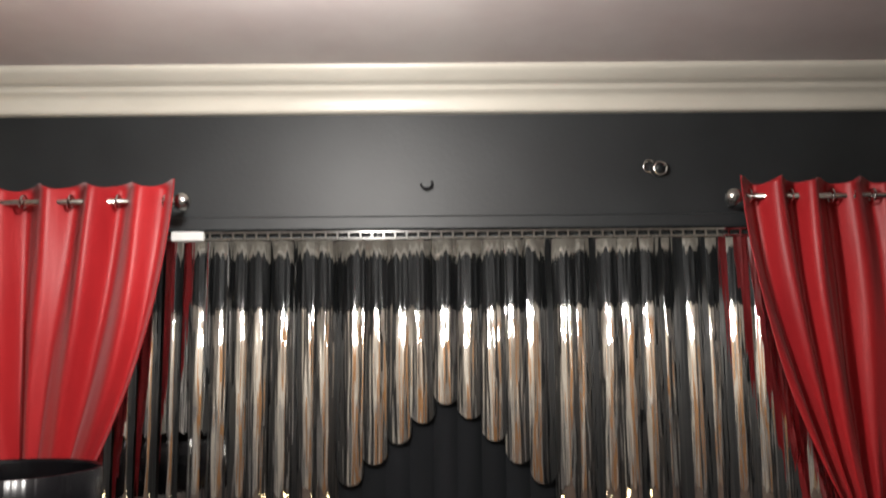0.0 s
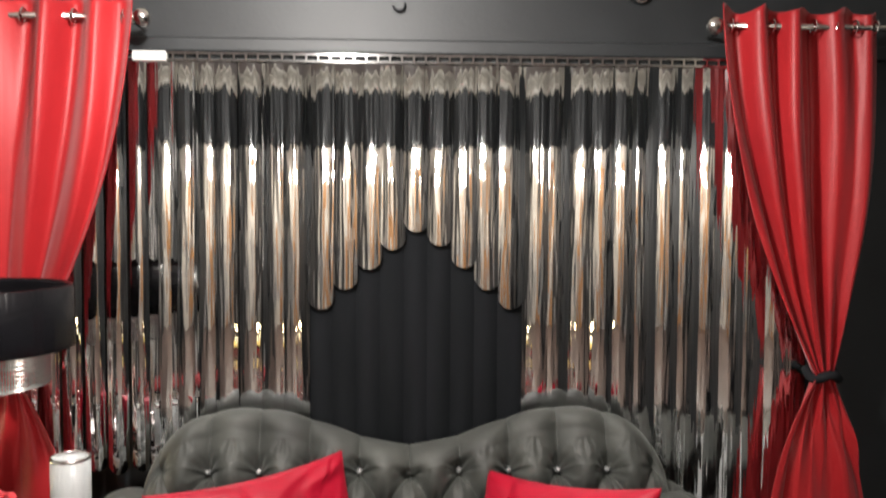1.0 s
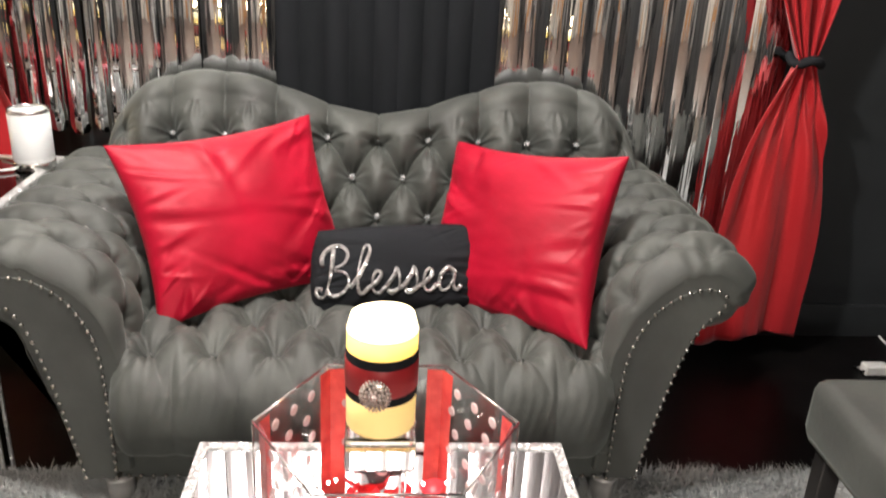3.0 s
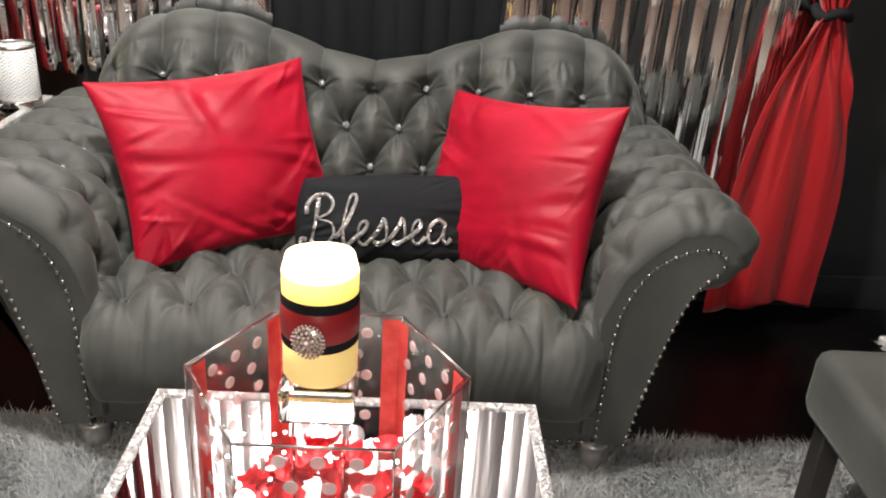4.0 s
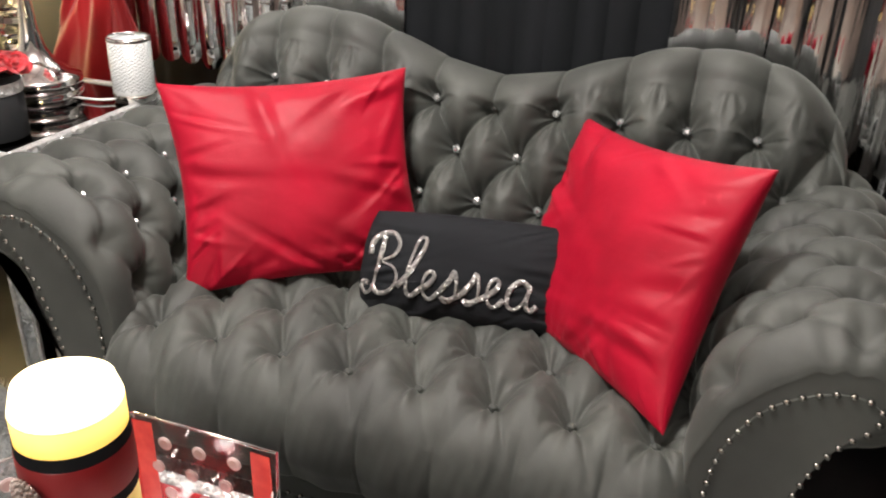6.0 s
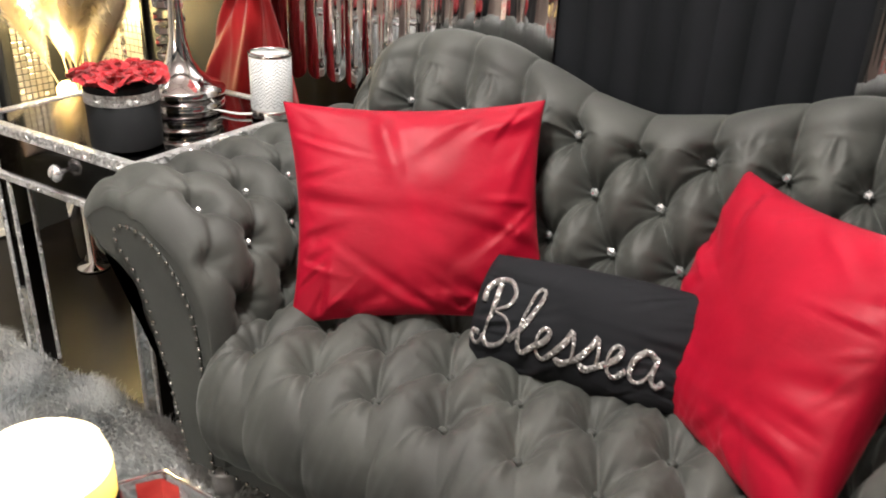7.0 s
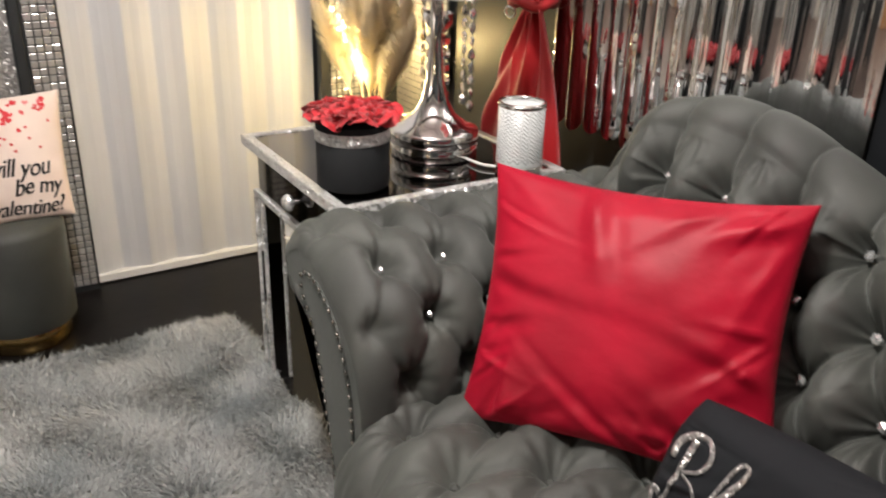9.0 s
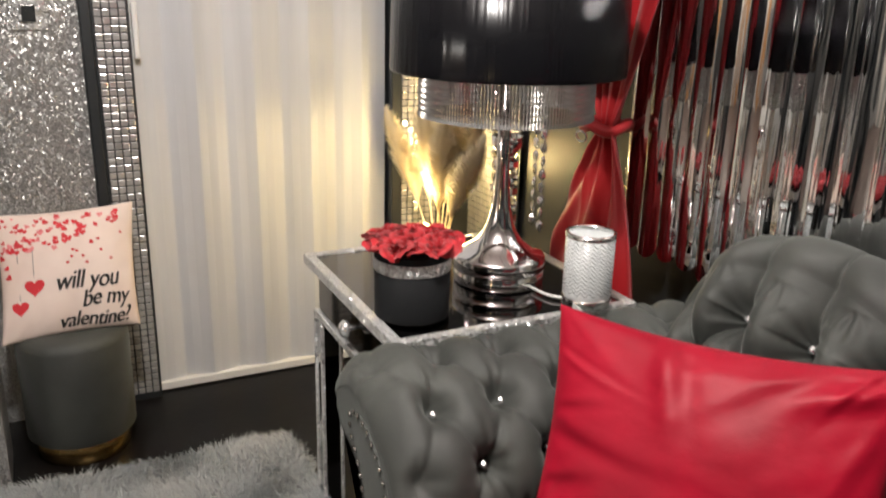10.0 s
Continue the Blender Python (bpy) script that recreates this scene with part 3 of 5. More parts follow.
MIDDLE = [-0.127 + q * 0.0702 for q in range(9)]
ENDS = [1.163, 1.222, 1.281, 1.339, 1.392, 1.351, 1.286, 1.221, 1.163]
for x, low in zip(MIDDLE, ENDS):
    vane(x, low - 0.012, 1.868, 0.078, 0.0042, 0.05 * rng.uniform(-1, 1) + 0.02, MIRROR, "vane", twist=0.05 * rng.uniform(-1, 1))
    BLACK = vane(x, 0.1, 1.60, 0.076, 0.010, 0.04, BLACK_VANE, "black_vane")
    BLACK.location.y += 0.022
x = MIDDLE[0] - 0.070
while x > -1.0:
    wob = rng.uniform(-1, 1)
    if x < -0.64:
        vane(x, 0.665 + 0.012 * wob, 1.868, 0.058, 0.008, 0.12 + 0.1 * wob, MIRROR, "vane")
    else:
        vane(x, 0.12, 1.868, 0.074, 0.005, 0.06 + 0.08 * wob, MIRROR, "vane", twist=0.05 * wob)
    x -= 0.0655 * (1 + 0.08 * rng.uniform(-1, 1))
x = MIDDLE[-1] + 0.071
while x < 1.30:
    wob = rng.uniform(-1, 1)
    vane(x, 0.12, 1.868, 0.076, 0.0044, -0.03 - 0.13 * (x - 0.5) + 0.08 * wob, MIRROR, "vane", twist=0.06 * wob)
    x += 0.068 * (1 + 0.12 * rng.uniform(-1, 1))
# track: a ladder-like rail with an end cap
for z in (1.872, 1.892):
    flat("track_rail", box(-0.99, 1.32, BLIND_Y - 0.012, BLIND_Y + 0.012, z - 0.003, z + 0.003), CHROME, blind)
flat("track_back", box(-0.99, 1.32, BLIND_Y + 0.014, BLIND_Y + 0.02, 1.868, 1.898), BLACK_WALL, blind)
RUNG = bpy.data.meshes.new("carrier")
rb = box(-0.003, 0.003, -0.013, 0.013, -0.011, 0.011)
rb.to_mesh(RUNG)
rb.free()
for k in range(66):
    flat("carrier", RUNG, CHROME, blind, "", pose(-0.96 + k * 0.0345, BLIND_Y, 1.882))
flat("end_cap", box(-0.66, -0.565, BLIND_Y - 0.02, BLIND_Y + 0.012, 1.868, 1.896, 0.003), WHITE_TRIM, blind, "white plastic end cap")
flat("end_cap", box(1.085, 1.115, BLIND_Y - 0.02, BLIND_Y + 0.012, 1.868, 1.896, 0.003), WHITE_TRIM, blind, "white plastic end cap")

# ---- red curtains on rods ----
ROD_Y, ROD_Z = 2.385, 1.978


def rod(name, x0, x1, knob):
    r = thing(name, "short brushed-nickel curtain rod with a ball finial", "curtain rod", ((x0 + x1) / 2, ROD_Y, ROD_Z), "curtain rods")
    part("pole", tube([(x0, ROD_Y, ROD_Z), (x1, ROD_Y, ROD_Z)], 0.0095, 14), NAIL, r)
    bmx = bmesh.new()
    bmesh.ops.create_uvsphere(bmx, u_segments=24, v_segments=14, radius=0.026, matrix=Matrix.Translation((knob, ROD_Y, ROD_Z)))
    part("finial", bmx, NAIL, r)
    sx = -1 if knob > (x0 + x1) / 2 else 1
    part("collar", tube([(knob + sx * 0.022, ROD_Y, ROD_Z), (knob + sx * 0.034, ROD_Y, ROD_Z)], 0.015, 14), NAIL, r)
    for bx in (x0 + 0.02, x1 - 0.02):
        part("bracket", tube([(bx, ROD_Y, ROD_Z), (bx, WALL_Y, ROD_Z)], 0.006, 8), NAIL, r)


rod("curtain_rod", -1.5, -0.635, -0.615)
rod("curtain_rod", 1.030, 1.80, 1.008)


def curtain(label, top, tie, tie_z, foot, folds, deep, wave_top=0.034, drop=0.10, seed=0, band=BLACK_CLOTH):
    """A grommet-top curtain gathered by a tie-back. top, foot: x from the inner to the outer edge; tie: the two x at the waist."""
    c = thing("curtain", label, "curtain", ((top[0] + top[1]) / 2, ROD_Y, 0), "red curtains")
    nu, heights = folds * 26, list(np.linspace(2.028, tie_z, 70)) + list(np.linspace(tie_z, drop, 60))[1:]
    sheet = []
    for z in heights:
        line = []
        for i in range(nu + 1):
            u = i / nu
            if z >= tie_z:
                k = (2.028 - z) / (2.028 - tie_z)
                e = k ** 2.1
                x = (top[0] + (top[1] - top[0]) * u) * (1 - e) + (tie[0] + (tie[1] - tie[0]) * u) * e
                amp = wave_top * (1 - k) + 0.030 * k
                belly = 0.03 * math.sin(math.pi * k)
            else:
                k = (tie_z - z) / (tie_z - drop)
                e = 1 - (1 - min(1, k * 1.25)) ** 2.6
                x = (tie[0] + (tie[1] - tie[0]) * u) * (1 - e) + (foot[0] + (foot[1] - foot[0]) * u) * e
                amp = 0.030 + 0.014 * e
                belly = 0.03 * e
            ph = 2 * math.pi * folds * u * (1 if z >= tie_z else 1 - 0.55 * e)
            calm = max(0.35, 1 - 0.9 * k) if z >= tie_z else 0.22 + 0.1 * k
            w = calm * math.sin(ph + 0.8 * wrinkle((u * 2, z, 2), 1.5, seed)) + (0.16 if z >= tie_z else 0.16 - 0.12 * e) * math.sin(1.7 * ph + seed + 1.5 * k) * min(1, 2.2 * k)
            broad = 1 if z >= tie_z else 1 - 0.65 * e
            w += 1.5 * broad * wrinkle((u * 4 * (0.6 + 0.4 * broad), z * 0.5, 0), 2.0, seed) + 0.25 * broad ** 2 * wrinkle((u * 14, z * 1.2, 4), 1.0, seed)
            y = ROD_Y - belly + amp * w + deep * (0.5 - u)
            x += 0.006 * wrinkle((u * 9, z * 2, 1), 1.6, seed)
            zz = z + (0.012 * math.sin(ph + 1.0) if z > 2.02 else 0) - (0.012 * math.sin(ph * 0.5 + seed) if z < drop + 0.01 else 0)
            line.append((x, y, zz))
        sheet.append(line)
    cloth = part("cloth", grid(sheet, name="cloth"), CURTAIN_RED, c)
    solid = cloth.modifiers.new("thickness", "SOLIDIFY")
    solid.thickness = 0.002
    for i in range(folds * 2):
        u = (i + 0.5) / (folds * 2) - 0.25 / folds + 0.25 / folds
        x = top[0] + (top[1] - top[0]) * u
        ring = [(x + 0.003 * math.sin(a), ROD_Y + 0.02 * math.cos(a), ROD_Z + 0.02 * math.sin(a)) for a in np.linspace(0, 2 * math.pi, 20, endpoint=False)]
        part("grommet", tube(ring, 0.0035, 6, True), CHROME, c)
    wx = (tie[0] + tie[1]) / 2
    wr = abs(tie[1] - tie[0]) / 2 + 0.004
    ring = [(wx + wr * math.cos(a), ROD_Y + 0.052 * math.sin(a) - 0.005, tie_z + 0.008 * math.sin(3 * a)) for a in np.linspace(0, 2 * math.pi, 28, endpoint=False)]
    part("tie_back", tube(ring, 0.014, 8, True), band, c, "tie-back band")
    if band is CURTAIN_RED:
        clasp = [(wx + 0.020 * math.cos(a), ROD_Y - 0.074, tie_z - 0.022 + 0.012 * math.sin(a)) for a in np.linspace(0, 2 * math.pi, 16, endpoint=False)]
        part("clasp", tube(clasp, 0.003, 6, True), CHROME, c, "small chrome clasp")
    return c


curtain("red satin curtain gathered by a black tie-back, beside the blind", (1.022, 1.51), (1.312, 1.385), 0.968, (1.15, 1.50), 4, -0.05, drop=0.085, seed=1)
curtain("red satin curtain with a red tie-back behind the table lamp", (-0.63, -1.32), (-0.965, -1.055), 0.965, (-0.775, -1.22), 5, -0.05, seed=5, band=CURTAIN_RED)

# ---- mirrored side table ----
TX0, TX1, TY0, TY1, TZ = -1.262, -0.703, 1.722, 2.262, 0.652
table = thing("side_table", "mirrored side table with silver glitter edging and one drawer", "side table", ((TX0 + TX1) / 2, (TY0 + TY1) / 2, 0))


def glitter_frame(parent, x0, x1, y0, y1, z, w, h, mat=GLITTER):
    """Four mitre-butted bars round a top."""
    flat("edging", box(x0, x1, y0, y0 + w, z - h, z, 0.002), mat, parent)
    flat("edging", box(x0, x1, y1 - w, y1, z - h, z, 0.002), mat, parent)
    flat("edging", box(x0, x0 + w, y0 + w, y1 - w, z - h, z, 0.002), mat, parent)
    flat("edging", box(x1 - w, x1, y0 + w, y1 - w, z - h, z, 0.002), mat, parent)


glitter_frame(table, TX0, TX1, TY0, TY1, TZ + 0.003, 0.022, 0.024)
flat("top", box(TX0 + 0.022, TX1 - 0.022, TY0 + 0.022, TY1 - 0.022, TZ - 0.018, TZ - 0.001), DARK_PLATE, table, "dark mirrored top")
flat("drawer_case", box(TX0 + 0.045, TX1 - 0.03, TY0 + 0.028, TY1 - 0.03, TZ - 0.135, TZ - 0.021), DARK_PLATE, table)
flat("drawer_front", box(TX0 + 0.052, TX1 - 0.04, TY0 + 0.020, TY0 + 0.027, TZ - 0.122, TZ - 0.026, 0.002), DARK_PLATE, table, "dark mirrored drawer front")
flat("rail", box(TX0 + 0.03, TX1 - 0.02, TY0 + 0.012, TY0 + 0.027, TZ - 0.142, TZ - 0.126, 0.002), GLITTER, table)
flat("rail", box(TX0 + 0.03, TX0 + 0.045, TY0 + 0.027, TY1 - 0.02, TZ - 0.142, TZ - 0.126, 0.002), GLITTER, table)
flat("rail", box(TX1 - 0.03, TX1 - 0.015, TY0 + 0.027, TY1 - 0.02, TZ - 0.142, TZ - 0.126, 0.002), GLITTER, table)
for lx in (TX0 + 0.03, TX1 - 0.085):
    for ly in (TY0 + 0.012, TY1 - 0.067):
        leg = flat("leg", box(lx + 0.004, lx + 0.051, ly + 0.004, ly + 0.051, 0.003, TZ - 0.142), PLATE, table, "mirrored leg with glitter corners")
        for ex in (lx, lx + 0.046):
            for ey in (ly, ly + 0.046):
                flat("corner_strip", box(ex, ex + 0.009, ey, ey + 0.009, 0, TZ - 0.143, 0.002), GLITTER, leg)
knob = part("knob", turned([(0.006, 0), (0.006, 0.012), (0.018, 0.018), (0.02, 0.026), (0.012, 0.034), (0.002, 0.036)], n=8), CRYSTAL, table, "crystal drawer knob")
knob.matrix_basis = pose(-0.96, TY0 + 0.02, 0.583, 90)

# ---- table lamp on the side table ----
LX, LY, LZ = -0.945, 2.07, TZ
tl = thing("table_lamp", "table lamp with chrome trumpet base, black drum shade and beaded fringe", "lamp", (LX, LY, LZ))
part("base", turned([(0.096, 0.0), (0.099, 0.004), (0.099, 0.026), (0.095, 0.030), (0.101, 0.034), (0.101, 0.056), (0.096, 0.062), (0.072, 0.074), (0.047, 0.093), (0.030, 0.123), (0.019, 0.17), (0.0138, 0.25), (0.0125, 0.465)], LX, LY, LZ, 48), CHROME, tl, "chrome trumpet base")
SHADE = material("black_satin_shade", (0.005, 0.005, 0.006), 0.22, 0, Specular_IOR_Level=0.22)
bump(SHADE, 70, 0.5, 0.004, (1, 1, 0.03), 1.0)
shade = [(0.230, 0.450), (0.240, 0.450), (0.241, 0.455), (0.237, 0.602), (0.234, 0.604), (0.234, 0.594), (0.230, 0.453)]
part("shade", turned(shade, LX, LY, LZ, 64, False), SHADE, tl, "black satin drum shade")
part("shade_ring", turned([(0.177, 0.455), (0.181, 0.455), (0.181, 0.461), (0.177, 0.461), (0.177, 0.455)], LX, LY, LZ, 48, False), CHROME, tl)
for a in range(3):
    t = a * 2 * math.pi / 3
    part("spider_arm", tube([(LX, LY, LZ + 0.461), (LX + 0.229 * math.cos(t), LY + 0.229 * math.sin(t), LZ + 0.461)], 0.0025, 6), CHROME, tl)
BEAD = material("beaded_fringe", (0.6, 0.59, 0.57), 0.2, 0.7)
verts, faces = [], []
for k in range(170):
    t = 2 * math.pi * k / 170
    for q in range(17):
        z, r = LZ + 0.453 - q * 0.0058, 0.0030 if q % 2 else 0.0018
        if q == 16:
            r = 0.0042
        for w in range(4):
            a = math.pi / 2 * w + t
            verts.append((LX + 0.179 * math.cos(t) + r * math.cos(a), LY + 0.179 * math.sin(t) + r * math.sin(a), z))
        if q:
            i0 = len(verts) - 8
            faces += [(i0 + w, i0 + (w + 1) % 4, i0 + 4 + (w + 1) % 4, i0 + 4 + w) for w in range(4)]
me = bpy.data.meshes.new("bead_fringe")
me.from_pydata(verts, [], faces)
me.update()
tagged(flat("bead_fringe", me, BEAD, tl, "silver beaded fringe"), kind="stuff")

part("cord", tube(smooth_line([(LX + 0.09, LY + 0.03, LZ + 0.006), (LX + 0.15, LY + 0.04, LZ + 0.007), (LX + 0.185, LY + 0.09, LZ + 0.006), (LX + 0.14, LY + 0.135, LZ + 0.006), (LX + 0.09, LY + 0.165, LZ + 0.006)], 30), 0.003, 6), WHITE_TRIM, tl, "pale lamp cord")

# ---- rose box ----
RX, RY = -0.83, 1.812
rb = thing("rose_box", "round black hat box of red roses with a silver glitter band", "flower box", (RX, RY, TZ))
CARD = material("black_card", (0.009, 0.010, 0.011), 0.75, 0, Specular_IOR_Level=0.25)
bump(CARD, 200, 0.15, 0.001)
part("box", turned([(0.072, 0.004), (0.073, 0.006), (0.0735, 0.135), (0.07, 0.135), (0.068, 0.12)], RX, RY, TZ, 56), CARD, rb)
part("band", turned([(0.0742, 0.098), (0.0756, 0.100), (0.0756, 0.120), (0.0742, 0.122)], RX, RY, TZ, 56, False), GLITTER, rb, "silver glitter band")
PETAL = material("red_rose_petal", (0.42, 0.006, 0.014), 0.55, 0, Sheen_Weight=0.3)
mottle(PETAL, 60, (0.26, 0.003, 0.008), (0.56, 0.010, 0.020))


def rose(size, rg):
    """One rose of cupped, overlapping petals about the origin."""
    bmx = bmesh.new()
    for ring, count, lift, open_ in ((0.25, 3, 0.9, 0.15), (0.5, 4, 0.75, 0.45), (0.8, 5, 0.5, 0.9), (1.05, 6, 0.22, 1.25)):
        turn0 = rg.uniform(0, 6.28)
        for q in range(count):
            a0 = turn0 + q * 2 * math.pi / count
            pts = []
            for iv in range(4):
                v = iv / 3
                line = []
                for iu in range(5):
                    u = (iu / 2 - 1)
                    a = a0 + u * 0.95 * (math.pi / count) * 1.25
                    r = size * ring * (0.45 + 0.55 * v ** 0.7) * (1 + 0.18 * v * v * open_)
                    z = size * (lift * 0.55 * (v - 0.25 * u * u * v) - 0.25 * open_ * v * v + 0.10 * rg.uniform(-1, 1) * v)
                    line.append(bmx.verts.new((r * math.cos(a), r * math.sin(a), z)))
                pts.append(line)
            for a, b in zip(pts, pts[1:]):
                for w in range(4):
                    bmx.faces.new((a[w], a[w + 1], b[w + 1], b[w]))
    me = bpy.data.meshes.new("rose")
    bmx.to_mesh(me)
    bmx.free()
    me.polygons.foreach_set("use_smooth", [True] * len(me.polygons))
    return me


rg = random.Random(3)
ROSES = [rose(0.0185, rg) for _ in range(4)]
for ring, count in ((0.0, 1), (0.024, 6), (0.046, 11), (0.064, 16), (0.078, 20)):
    for q in range(count):
        a = 2 * math.pi * q / count + ring * 20
        place = pose(RX + ring * math.cos(a), RY + ring * math.sin(a), TZ + 0.166 - ring * 0.16 + rg.uniform(-0.004, 0.004), rg.uniform(-14, 14) - ring * 380 * math.sin(a), rg.uniform(-14, 14) + ring * 380 * math.cos(a), rg.uniform(0, 360))
        part("rose", ROSES[q % 4], PETAL, rb, "", place)

# ---- candle jar ----
CX, CY = -0.742, 2.162
cj = thing("candle_jar", "frosted glass candle jar with a herringbone pattern and chrome rims", "candle jar", (CX, CY, TZ))
FROST = material("frosted_pattern_glass", (0.78, 0.80, 0.80), 0.35, 0, Transmission_Weight=0.25)
mottle(FROST, 40, (0.70, 0.73, 0.73), (0.84, 0.86, 0.85))
CHEVRON = material("clear_cut_line", (0.36, 0.38, 0.38), 0.2, 0.3)
part("foot", turned([(0.048, 0.002), (0.051, 0.004), (0.051, 0.020), (0.049, 0.022)], CX, CY, TZ, 40), CHROME, cj, "chrome foot")
part("jar", turned([(0.048, 0.022), (0.0495, 0.026), (0.0495, 0.148), (0.046, 0.148), (0.046, 0.03)], CX, CY, TZ, 40), FROST, cj)
verts, faces = [], []
for col in range(18):
    for row in range(13):
        for half_turn in (0, 1):
            a0, a1 = (2 * col + half_turn) * math.pi / 18, (2 * col + half_turn + 1) * math.pi / 18
            z0 = TZ + 0.030 + row * 0.0085
            za, zb = (z0, z0 + 0.009) if half_turn == 0 else (z0 + 0.009, z0)
            i0 = len(verts)
            verts += [(CX + 0.0499 * math.cos(t), CY + 0.0499 * math.sin(t), z) for t, z in ((a0, za), (a1, zb), (a1, zb + 0.0022), (a0, za + 0.0022))]
            faces.append((i0, i0 + 1, i0 + 2, i0 + 3))
me = bpy.data.meshes.new("herringbone")
me.from_pydata(verts, [], faces)
me.update()
tagged(flat("herringbone", me, CHEVRON, cj, "fine herringbone lines cut in the glass"), kind="stuff")
part("rim", turned([(0.0505, 0.146), (0.0505, 0.155), (0.0455, 0.155), (0.0455, 0.146), (0.0505, 0.146)], CX, CY, TZ, 40, False), CHROME, cj, "chrome rim")

# ---- coffee table ----
KX0, KX1, KY0, KY1, KZ = -0.168, 0.482, 0.62, 1.298, 0.418
ct = thing("coffee_table", "mirrored coffee table with silver glitter edging", "coffee table", ((KX0 + KX1) / 2, (KY0 + KY1) / 2, 0))
glitter_frame(ct, KX0, KX1, KY0, KY1, KZ + 0.003, 0.018, 0.03)
flat("top", box(KX0 + 0.018, KX1 - 0.018, KY0 + 0.018, KY1 - 0.018, KZ - 0.022, KZ - 0.001), PLATE, ct, "mirror top")
flat("apron", box(KX0 + 0.03, KX1 - 0.03, KY0 + 0.03, KY1 - 0.03, KZ - 0.12, KZ - 0.025), PLATE, ct, "mirrored apron")
for lx in (KX0 + 0.02, KX1 - 0.075):
    for ly in (KY0 + 0.02, KY1 - 0.075):
        leg = flat("leg", box(lx + 0.004, lx + 0.051, ly + 0.004, ly + 0.051, 0.003, KZ - 0.12), PLATE, ct)
        for ex in (lx, lx + 0.046):
            for ey in (ly, ly + 0.046):
                flat("corner_strip", box(ex, ex + 0.009, ey, ey + 0.009, 0, KZ - 0.028, 0.002), GLITTER, leg)

# ---- hexagonal acrylic box with petals, ribbons and lights ----
HX, HY, HR, HZ = 0.157, 0.980, 0.178, 0.676
hb = thing("hexagonal_box", "clear acrylic hexagonal box with red ribbons, petals and lights inside", "decorative box", (HX, HY, KZ))
corners = [Vector((HX + HR * math.cos(math.radians(60 * q)), HY + HR * 0.97 * math.sin(math.radians(60 * q)), 0)) for q in range(6)]
RIBBON = material("red_ribbon", (0.62, 0.05, 0.04), 0.4, 0, Transmission_Weight=0.0, Alpha=1.0)
mottle(RIBBON, 40, (0.55, 0.03, 0.03), (0.75, 0.10, 0.08))
DOT = material("clear_pink_dot", (0.78, 0.62, 0.61), 0.15, 0, Alpha=0.6)
dot_bm = turned([(0.0085, 0), (0.0085, 0.0012), (0.006, 0.0024)], n=14)
DOT_MESH = bpy.data.meshes.new("dot")
dot_bm.to_mesh(DOT_MESH)
dot_bm.free()
PETALS = material("loose_red_petal", (0.7, 0.02, 0.03), 0.5)
flat("bottom", box(HX - 0.15, HX + 0.15, HY - 0.145, HY + 0.145, KZ + 0.004, KZ + 0.008), ACRYLIC, hb)
for q in range(6):
    a, b = corners[q], corners[(q + 1) % 6]
    side = (b - a).normalized()
    inn = Vector((HX, HY, 0)) - (a + b) / 2
    inn.normalize()
    bmx = bmesh.new()
    vs = []
    for z in (KZ + 0.004, HZ):
        for p in (a, b, b + inn * 0.004, a + inn * 0.004):
            vs.append(bmx.verts.new((p.x, p.y, z)))
    for f in ((3, 2, 1, 0), (4, 5, 6, 7), (0, 1, 5, 4), (1, 2, 6, 5), (2, 3, 7, 6), (3, 0, 4, 7)):
        bmx.faces.new([vs[i] for i in f])
    bmesh.ops.recalc_face_normals(bmx, faces=bmx.faces[:])
    panel = flat("panel", bmx, ACRYLIC, hb)
    yaw = math.degrees(math.atan2(side.y, side.x))
    for iz in range(5):
        for iu in range(3):
            u = 0.28 + 0.56 * (iu + (0.3 if iz % 2 else 0)) / 2.3
            p = a + (b - a) * u + inn * 0.0052
            flat("dot", DOT_MESH, DOT, hb, "", pose(p.x, p.y, HZ - 0.026 - iz * 0.035, 90, 0, yaw + 180))
    part("rim", tube([(a.x, a.y, HZ), (b.x, b.y, HZ)], 0.0018, 6), CHROME, hb)
    part("corner_edge", tube([(a.x, a.y, KZ + 0.004), (a.x, a.y, HZ)], 0.0013, 6), CHROME, hb)
    if q < 4:
        back = (corners[q - 1] - a).normalized()
        mid_in = (Vector((HX, HY, 0)) - a).normalized()
        run = [a + back * 0.024 + mid_in * 0.007, a + mid_in * 0.0085, a + side * 0.024 + mid_in * 0.007]
        strip = [[(p.x + mid_in.x * d, p.y + mid_in.y * d, z) for z in np.linspace(KZ + 0.01, HZ - 0.002, 6)] for d, line in ((0, run), (0.001, run[::-1])) for p in line]
        part("ribbon", grid(strip, True, False, "ribbon"), RIBBON, hb, "red ribbon strip", smooth=False)
sheet = []
for iv in range(5):
    v = iv / 4
    sheet.append([((u * 0.016) * math.sin(math.pi * (0.12 + 0.8 * v)), (v - 0.5) * 0.038, 0.010 * (v - 0.5) ** 2 * 4 + 0.006 * u * u) for u in np.linspace(-1, 1, 5)])
PETAL_MESH = grid(sheet, name="petal")
PETAL_MESH.polygons.foreach_set("use_smooth", [True] * len(PETAL_MESH.polygons))
rg = random.Random(12)
for q in range(90):
    r, a = 0.135 * math.sqrt(rg.random()), rg.uniform(0, 6.28)
    if r < 0.062:
        r += 0.06
    part("petal", PETAL_MESH, PETALS, hb, "", pose(HX + r * math.cos(a), HY + r * math.sin(a), KZ + 0.016 + rg.random() * 0.06, rg.uniform(-60, 60), rg.uniform(-60, 60), rg.uniform(0, 360)))
